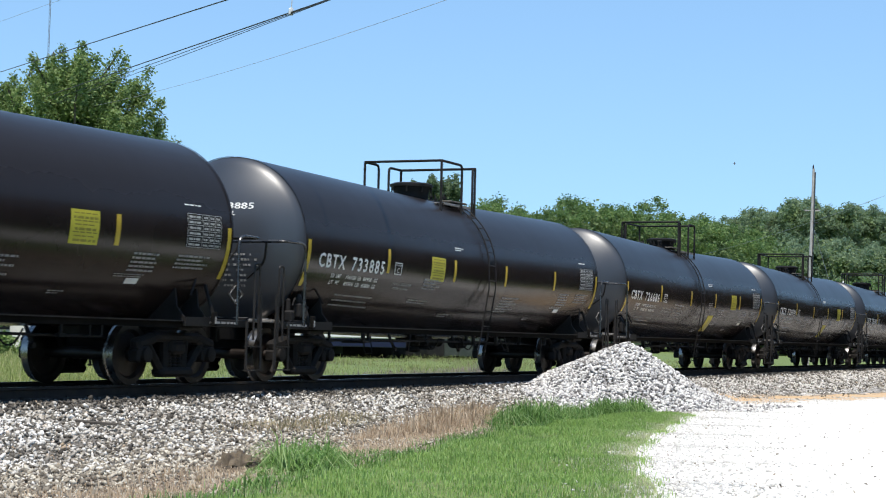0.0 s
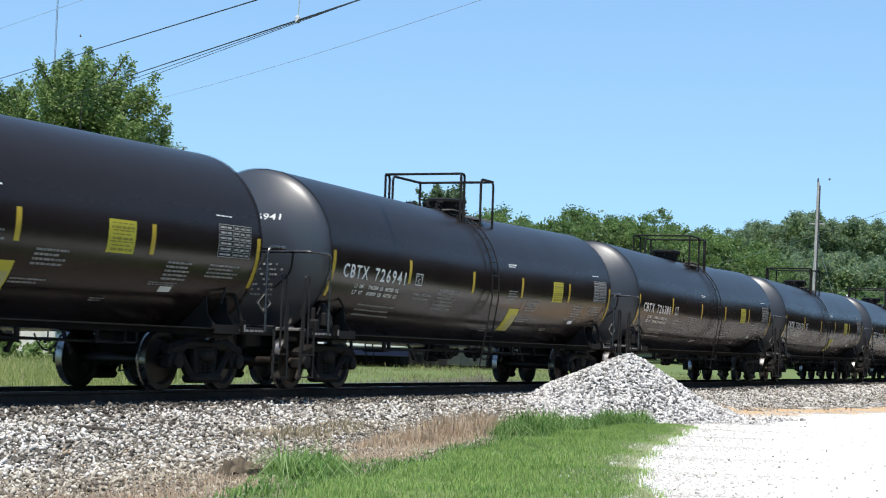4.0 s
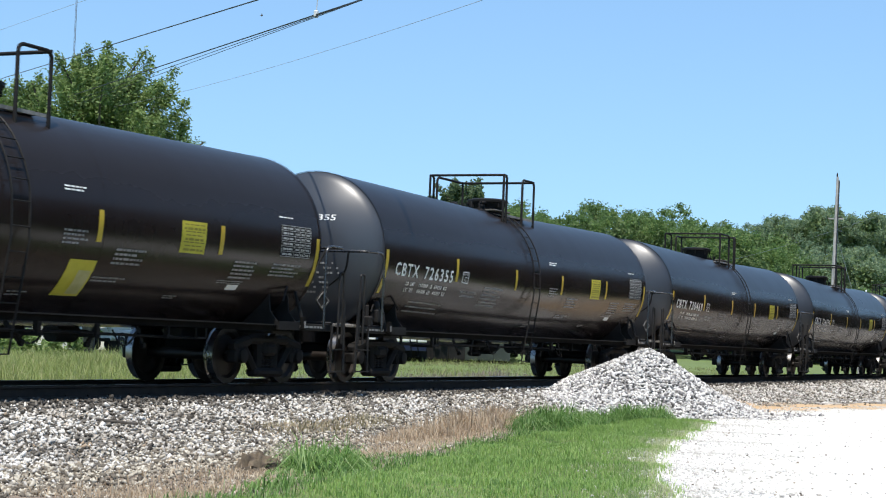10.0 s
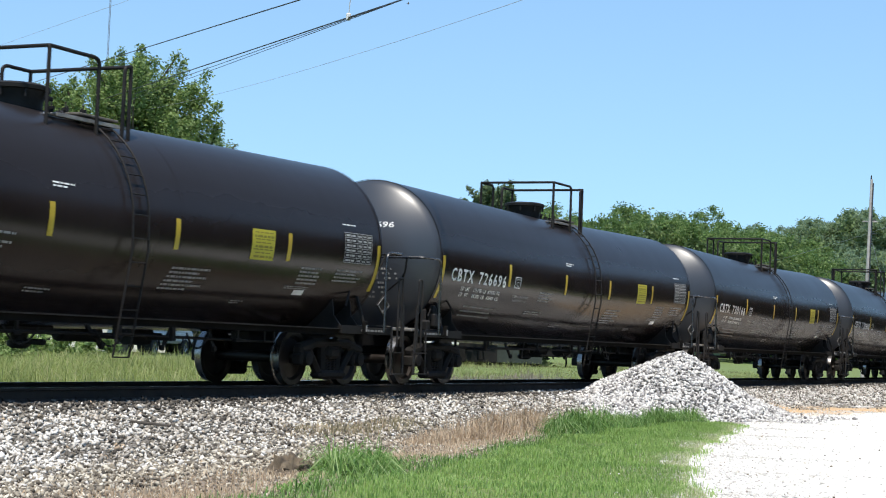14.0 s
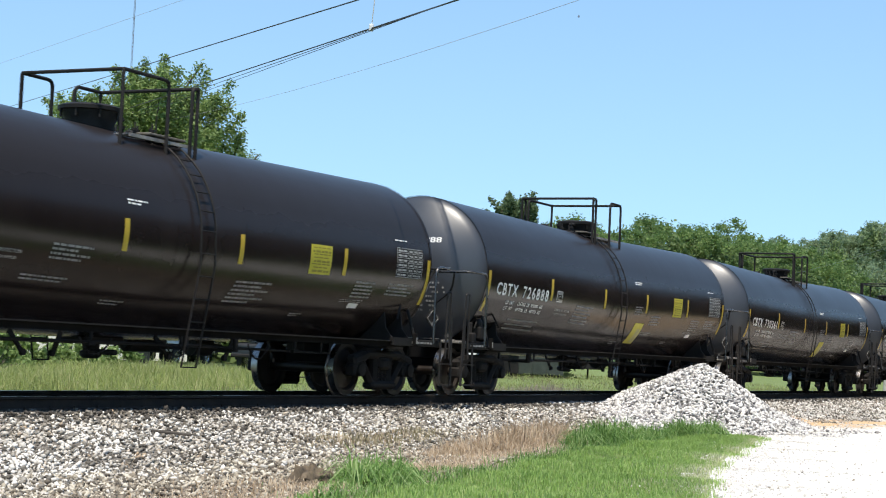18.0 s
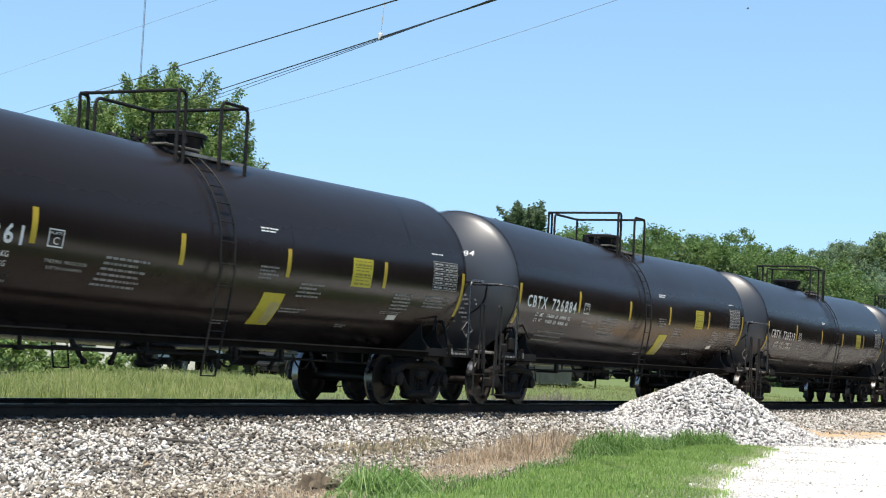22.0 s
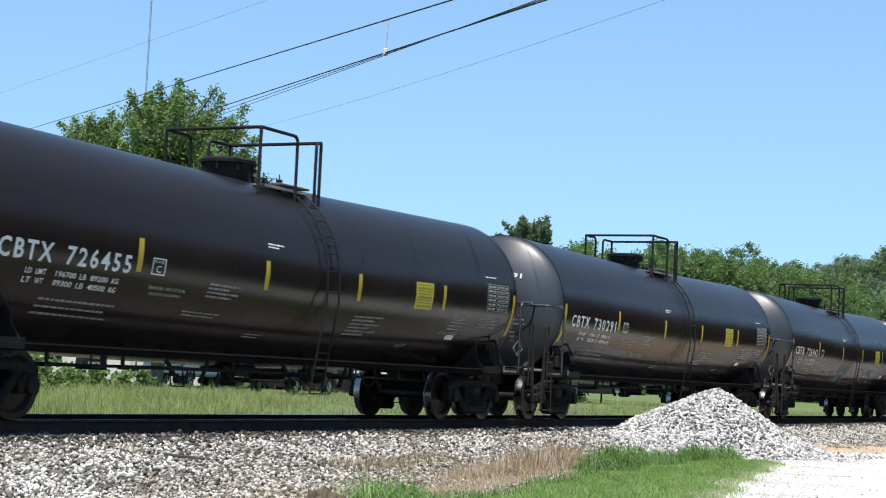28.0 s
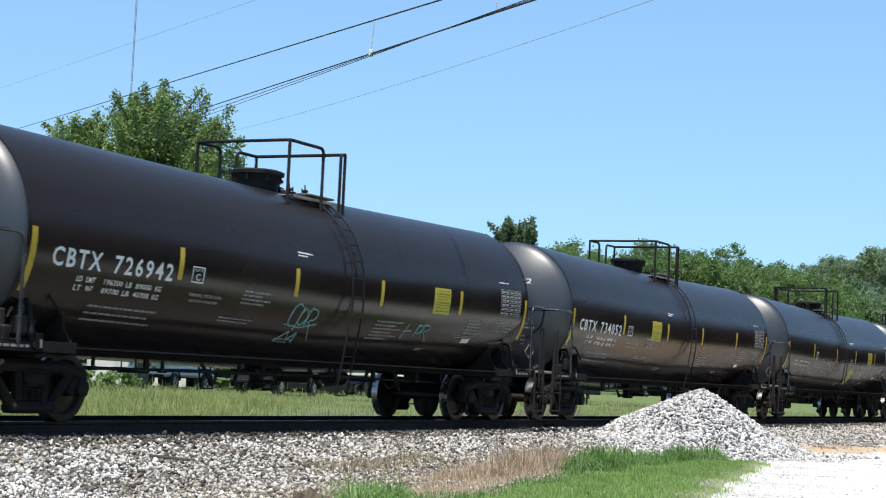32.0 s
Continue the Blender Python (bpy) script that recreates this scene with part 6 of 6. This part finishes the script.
def pickup(m, paint, label):
    t = thing("pickup_truck", label, "pickup truck", m)
    s = Shape()
    s.box((0, 0, 0.85), (5.7, 1.9, 0.55), bev=0.1)
    s.box((1.75, 0, 1.1), (2.0, 1.85, 0.3), bev=0.1)
    s.box((-1.75, 0.88, 1.25), (2.1, 0.1, 0.35), bev=0.03)
    s.box((-1.75, -0.88, 1.25), (2.1, 0.1, 0.35), bev=0.03)
    part("body", s, paint, t)
    s = Shape()
    s.add([(0.95, -0.88, 1.2), (0.95, 0.88, 1.2), (-0.8, 0.88, 1.2), (-0.8, -0.88, 1.2), (0.35, -0.72, 1.9), (0.35, 0.72, 1.9), (-0.65, 0.72, 1.9), (-0.65, -0.72, 1.9)],
          [(0, 1, 5, 4), (1, 2, 6, 5), (2, 3, 7, 6), (3, 0, 4, 7), (4, 5, 6, 7)])
    cab = part("cab", s, paint, t)
    part("windscreen", Shape().add([(0.9, -0.75, 1.28), (0.9, 0.75, 1.28), (0.42, 0.64, 1.84), (0.42, -0.64, 1.84)], [(0, 1, 2, 3)]), M_GLASSY, cab, m=pose(0.02, 0, 0.01))
    part("bumper", Shape().box((2.9, 0, 0.62), (0.16, 1.9, 0.24), bev=0.04), M_CHROME, t, "chrome bumper")
    part("rear_bumper", Shape().box((-2.9, 0, 0.6), (0.14, 1.8, 0.16), bev=0.04), M_BLACK, t)
    for y in (-0.97, 0.97):
        for x in (-1.75, 1.85):
            arch = [(x + 0.5 * math.cos(a), y, 0.42 + 0.5 * math.sin(a)) for a in [math.pi * k / 8 for k in range(9)]]
            part("wheel_arch", Shape().tube(arch, 0.045, 6), M_BLACK, t)
        part("side_window", Shape().add([(0.62, y * 0.86, 1.3), (-0.55, y * 0.86, 1.3), (-0.48, y * 0.77, 1.8), (0.3, y * 0.77, 1.8)], [(0, 1, 2, 3)]), M_GLASSY, cab, m=pose(0, 0.04 * y, 0))
        part("mirror", Shape().box((0.75, y * 1.12, 1.3), (0.08, 0.22, 0.2), bev=0.03), M_CHROME, t)
    g = Shape().box((2.87, 0, 0.98), (0.06, 1.2, 0.34), bev=0.02)
    part("grille", g, M_WHITEPAINT, t, "pale grille")
    for y in (-0.76, 0.76):
        part("headlight", Shape().box((2.87, y, 1.0), (0.06, 0.3, 0.26), bev=0.03), M_CHROME, t)
    for x in (-1.75, 1.85):
        for y in (-0.86, 0.86):
            wheel_parts(t, x, y, 0.39, 0.26)
    return t


def yard(turn, dist):
    x, y = bearing(turn, dist)
    return x, y


x, y = yard(-8.06, 74)
pickup(pose(x, y, YZ, 0, 0, 8), M_CARPAINT, "dark pickup truck with bright wheels parked in the yard")


def box_trailer(m, long, body, skirt, label):
    t = thing("box_trailer", label, "trailer", m)
    part("body", Shape().box((0, 0, 1.95), (long, 2.3, 1.9), bev=0.05), body, t)
    part("skirt", Shape().box((0, 0, 0.78), (long, 2.24, 0.42), bev=0.03), skirt, t, "blue lower panel")
    for i in range(int(long / 1.2)):
        part("side_rib", Shape().box((-long / 2 + 0.6 + i * 1.2, -1.16, 1.95), (0.05, 0.03, 1.8)), body, t)
    for x in (-long * 0.28, -long * 0.28 + 0.9):
        for y in (-1.0, 1.0):
            wheel_parts(t, x, y, 0.36, 0.24, M_IRON)
    part("jack", Shape().tube([(long * 0.42, 0, 0.0), (long * 0.42, 0, 0.7)], 0.05, 8), M_BLACK, t)
    return t


def flat_trailer(m, long, label):
    t = thing("flatbed_trailer", label, "trailer", m)
    part("deck", Shape().box((0, 0, 0.85), (long, 2.3, 0.12), bev=0.02), M_TIE, t, "worn plank deck")
    part("side_beam", Shape().box((0, -1.1, 0.72), (long, 0.1, 0.2), bev=0.02), M_BLACK, t)
    part("side_beam", Shape().box((0, 1.1, 0.72), (long, 0.1, 0.2), bev=0.02), M_BLACK, t)
    for x in (-long * 0.25, -long * 0.25 + 0.9):
        for y in (-0.95, 0.95):
            wheel_parts(t, x, y, 0.36, 0.24, M_IRON)
    for i in range(5):
        part("stake", Shape().box((-long / 2 + 0.4 + i * (long - 0.8) / 4, -1.13, 1.05), (0.07, 0.06, 0.5)), M_BLACK, t)
    part("jack", Shape().tube([(long * 0.45, 0, 0.0), (long * 0.45, 0, 0.8)], 0.05, 8), M_BLACK, t)
    return t


x, y = yard(-3.81, 85)
box_trailer(pose(x, y, YZ, 0, 0, -62), 7.5, M_WHITEPAINT, M_BLUE, "white box trailer with a blue lower panel in the yard")
x, y = yard(-11.3, 84)
flat_trailer(pose(x, y, YZ, 0, 0, -55), 6.5, "black flatbed trailer with wooden deck in the yard")
x, y = yard(-6.57, 86)
flat_trailer(pose(x, y, YZ, 0, 0, -60), 7.5, "long black flatbed trailer beside the box trailer")
M_SKIP = plain("dark_green_steel", (0.02, 0.028, 0.022), (0.045, 0.055, 0.045), 0.6, 0.0, 2.0)


def skip(m, long, body, label):
    """An open steel bin with ribs, lifting lugs and runners."""
    t = thing("steel_bin", label, "steel bin", m)
    for y in (-1.1, 1.1):
        part("bin_wall", Shape().box((0, y, 0.95), (long - 0.06, 0.06, 1.5)), body, t)
    for x in (-long / 2, long / 2):
        part("bin_wall", Shape().box((x, 0, 0.95), (0.06, 2.26, 1.5)), body, t)
    part("bin_floor", Shape().box((0, 0, 0.22), (long - 0.06, 2.14, 0.06)), body, t)
    for i in range(int(long / 0.8)):
        part("rib", Shape().box((-long / 2 + 0.4 + i * 0.8, -1.17, 0.95), (0.09, 0.08, 1.4), bev=0.01), body, t)
    part("rim", Shape().box((0, -1.16, 1.7), (long + 0.1, 0.1, 0.1), bev=0.02), body, t)
    for y in (-0.6, 0.6):
        part("runner", Shape().box((0, y, 0.1), (long, 0.12, 0.2)), M_BLACK, t)
    return t


for turn, d, long, mat, lab in ((-7.24, 85, 5.0, M_BLACK, "black ribbed steel bin beside the trailers"),
                              (-5.43, 87, 6.0, M_SKIP, "long dark green steel bin behind the trailers"), (-2, 88, 6.0, M_BLACK, "black steel bin at the yard's far end"), (-0.46, 89, 6.0, M_SKIP, "dark green steel bin at the yard's far end")):
    x, y = yard(turn, d)
    skip(pose(x, y, YZ, 0, 0, -58), long, mat, lab)
x, y = yard(0.31, 92)
box_trailer(pose(x, y, YZ, 0, 0, -64), 8.0, M_SKIP, M_BLACK, "dark box trailer at the far end of the yard")
x, y = yard(-14, 90)
house = thing("shed", "low pale sided shed behind the yard", "shed", pose(x, y, YZ, 0, 0, -54))
part("wall", Shape().box((0, 0, 1.2), (9, 4, 2.4)), M_CREAM, house)
part("roof", Shape().add([(-4.8, -2.3, 2.35), (4.8, -2.3, 2.35), (4.8, 0, 3.4), (-4.8, 0, 3.4), (-4.8, 2.3, 2.35), (4.8, 2.3, 2.35)], [(0, 1, 2, 3), (3, 2, 5, 4), (0, 3, 4), (1, 5, 2)]), M_ROOF, house, smooth=0)
part("shed_door", Shape().box((1.5, -2.03, 1.0), (0.9, 0.06, 2.0)), M_WHITEPAINT, house)
for q in (-3, -1):
    part("shed_window", Shape().box((q, -2.03, 1.4), (0.9, 0.06, 0.8)), M_GLASSY, house)
x, y = yard(-4.01, 74)
sg = thing("yard_sign", "small white sign on a thin post in the grass", "sign", pose(x, y, YZ, 0, 0, -60))
part("post", Shape().tube([(0, 0, -0.1), (0, 0, 0.6)], 0.02, 6), M_GREYSTEEL, sg)
part("sign_board", Shape().box((0, -0.03, 0.6), (0.34, 0.02, 0.26)), M_WHITEPAINT, sg)
x, y = yard(-11.6, 80)
pickup(pose(x, y, YZ, 0, 0, 12), M_WHITEPAINT, "white pickup truck parked among tall weeds")


def bush(turn, dist, wide, high, seed):
    """A low rounded shrub of many small leaves on short stems."""
    r = random.Random(seed)
    x, y = bearing(turn, dist)
    t = thing("bush", "low leafy green bush in the meadow before the shed", "bush", pose(x, y, ground_z(x, y)), "bushes in the meadow")
    cs, rs, st = [], [], Shape()
    for k in range(34):
        an, q, h = r.uniform(0, 6.28), math.sqrt(r.random()), r.uniform(0.12, 0.85)
        c = (wide * q * math.cos(an) * (1.1 - 0.5 * h), wide * q * math.sin(an) * (1.1 - 0.5 * h), high * h)
        cs.append(c)
        rs.append(r.uniform(0.16, 0.34) * high)
        if k % 4 == 0:
            st.tube([(0.1 * math.cos(an), 0.1 * math.sin(an), -0.05), (c[0] * 0.6, c[1] * 0.6, c[2] * 0.6), c], 0.015, 5)
    part("stem", st, M_BARK, t)
    part("foliage", mass("foliage", leaf_cloud(np.array(cs), np.array(rs), 70, 0.15, 0.9), QF, M_LEAF), None, t, "dense bright green leaves")


for turn, dist, wide, high in ((-16.1, 56, 1.3, 1.15), (-14.9, 58, 1.0, 0.95), (-13.4, 62, 1.1, 0.85), (-17.4, 54, 1.4, 1.4)):
    bush(turn, dist, wide, high, int(100 - turn * 7))

# driftwood on the ballast
solid("old_board", Shape().box((0, 0, 0), (0.75, 0.07, 0.035), bev=0.008), M_TIE, "grey weathered stick lying on the ballast", "board", m=pose(18.2, 13.15, ground_z(18.2, 13.15) + 0.045, 0, 4, -62))
clod = Shape().lathe([(-0.06, 0.05), (-0.04, 0.24), (-0.01, 0.265), (0.02, 0.27), (0.045, 0.25), (0.07, 0.22), (0.09, 0.17), (0.11, 0.12), (0.12, 0.07), (0.125, 0.02)], "z", (0, 0, 0), 26)
clod.v = [tuple(Vector(p) * (1 + 0.35 * noise.noise(Vector(p) * 9)) + Vector((0, 0, 0.05 * noise.noise(Vector(p) * 17)))) for p in clod.v]
clod.v = [tuple(Vector(p) * (1 + 0.3 * noise.noise(Vector(p) * 31))) for p in clod.v]
M_EARTH = plain("dark_earth", (0.035, 0.027, 0.02), (0.17, 0.13, 0.085), 0.95, 0.0, 8.0, None, 0.8, 30)
solid("dirt_clod", clod, M_EARTH, "dark lump of earth beside the tall grass", "clod", m=pose(15.72, 9.4, GZ + 0.05, 0, 0, 20) @ Matrix.Diagonal((0.95, 0.85, 1.35, 1)))
solid("dirt_clod", clod, M_EARTH, "smaller crumbling lump of dark earth", "clod", m=pose(16.1, 9.5, GZ + 0.02, 0, 0, 130) @ Matrix.Diagonal((0.8, 0.7, 0.9, 1)))
solid("dirt_clod", clod, M_EARTH, "smaller crumbling lump of dark earth", "clod", m=pose(15.4, 9.3, GZ + 0.0, 0, 0, 230) @ Matrix.Diagonal((0.7, 0.8, 0.7, 1)))
tuft_row("dry_weeds", [(16.0, 9.62, 0.3, 0.1, 0.45), (16.8, 9.75, 0.35, 0.1, 0.35), (15.5, 9.5, 0.2, 0.08, 0.4), (16.1, 9.6, 0.12, 0.1, 0.5), (15.62, 9.3, 0.2, 0.1, 0.4)], 700, 0.06, 0.36, M_DRY, "pale straw on the lumps of earth", "weeds")



# a soaring bird, nose along +x
M_BIRD = plain("dark_feathers", (0.02, 0.019, 0.018), (0.05, 0.046, 0.042), 0.8, 0.0, 12.0)
bird = thing("bird", "dark bird soaring high above the train", "bird", group="soaring birds")
part("body", Shape().lathe([(-0.2, 0.02), (-0.1, 0.05), (0.02, 0.065), (0.13, 0.045), (0.19, 0.03), (0.23, 0.005)], "x", (0, 0, 0), 10), M_BIRD, bird)
for sd in (-1, 1):
    w = [(0.1, 0.03, 0.0), (0.12, 0.3, 0.05), (0.02, 0.56, 0.09), (-0.06, 0.54, 0.085), (-0.1, 0.3, 0.045), (-0.11, 0.03, 0.0)]
    vs = [(a, b * sd, c + k) for k in (-0.006, 0.006) for a, b, c in w]
    part("wing", Shape().add(vs, [tuple(range(6)), tuple(range(11, 5, -1))] + [(i, (i + 1) % 6, 6 + (i + 1) % 6, 6 + i) for i in range(6)]), M_BIRD, bird)
part("tail", Shape().add([(-0.17, -0.03, 0.005), (-0.17, 0.03, 0.005), (-0.34, 0.09, 0.005), (-0.34, -0.09, 0.005), (-0.17, -0.03, -0.005), (-0.17, 0.03, -0.005), (-0.34, 0.09, -0.005), (-0.34, -0.09, -0.005)], [(0, 1, 2, 3), (7, 6, 5, 4), (0, 4, 5, 1), (1, 5, 6, 2), (2, 6, 7, 3), (3, 7, 4, 0)]), M_BIRD, bird)
far_bird = copy_thing(bird, pose(0, 0, 60))
tagged(far_bird, "small dark bird gliding beyond the pole")

BIRD = [(0, 238.3, 182.3, 48.7), (2.5, 240.1, 179.8, 51.7), (4.6, 240.4, 179.5, 53.7), (5.2, 241.5, 178.0, 54.8), (6, 243.8, 174.8, 55.8), (6.8, 246.7, 170.8, 56.0), (9, 253.9, 159.8, 56.8), (12, 260.0, 149.7, 59.5), (17, 275.1, 119.7, 62.5), (19, 279.4, 109.3, 61.4), (21, 284.6, 94.9, 64.4), (23, 288.6, 81.8, 66.9), (27.5, 295.8, 50.0, 72.3), (32, 299.4, 18.8, 76.7)]
FAR_BIRD = [(0, 319.7, 82.0, 36.0), (1, 320.9, 77.0, 36.6), (5, 324.2, 61.8, 34.7), (12, 328.5, 31.6, 27.4), (20, 330.0, 0.0, 33.2), (32, 325.9, -51.6, 41.3)]


def motions():
    for ob, way in ((bird, BIRD), (far_bird, FAR_BIRD)):
        heading = []
        for i, (t, x, y, z) in enumerate(way):
            p, q = way[max(0, i - 1)], way[min(len(way) - 1, i + 1)]
            heading.append((t, pose(x, y, z, 38, 0, math.degrees(math.atan2(q[2] - p[2], q[1] - p[1])))))
        walk(ob, heading)
    ts = sorted([i * 0.5 for i in range(65)] + [24.1, 24.2, 24.3, 24.4])
    for k, car in enumerate(CARS_MADE):
        walk(car, [(t, pose(run(t) + (k - 1) * PITCH, TY, 0)) for t in ts])
    turn = [(i / 15, math.degrees((run(i / 15) - run(0)) / 0.457)) for i in range(481)]
    for car in CARS_MADE:
        for ob in car.children:
            if ob.name.startswith("wheelset"):
                x = ob.matrix_basis.translation.x
                walk(ob, [(t, pose(x, 0, 0.457, 0, a, 0)) for t, a in turn])


motions()
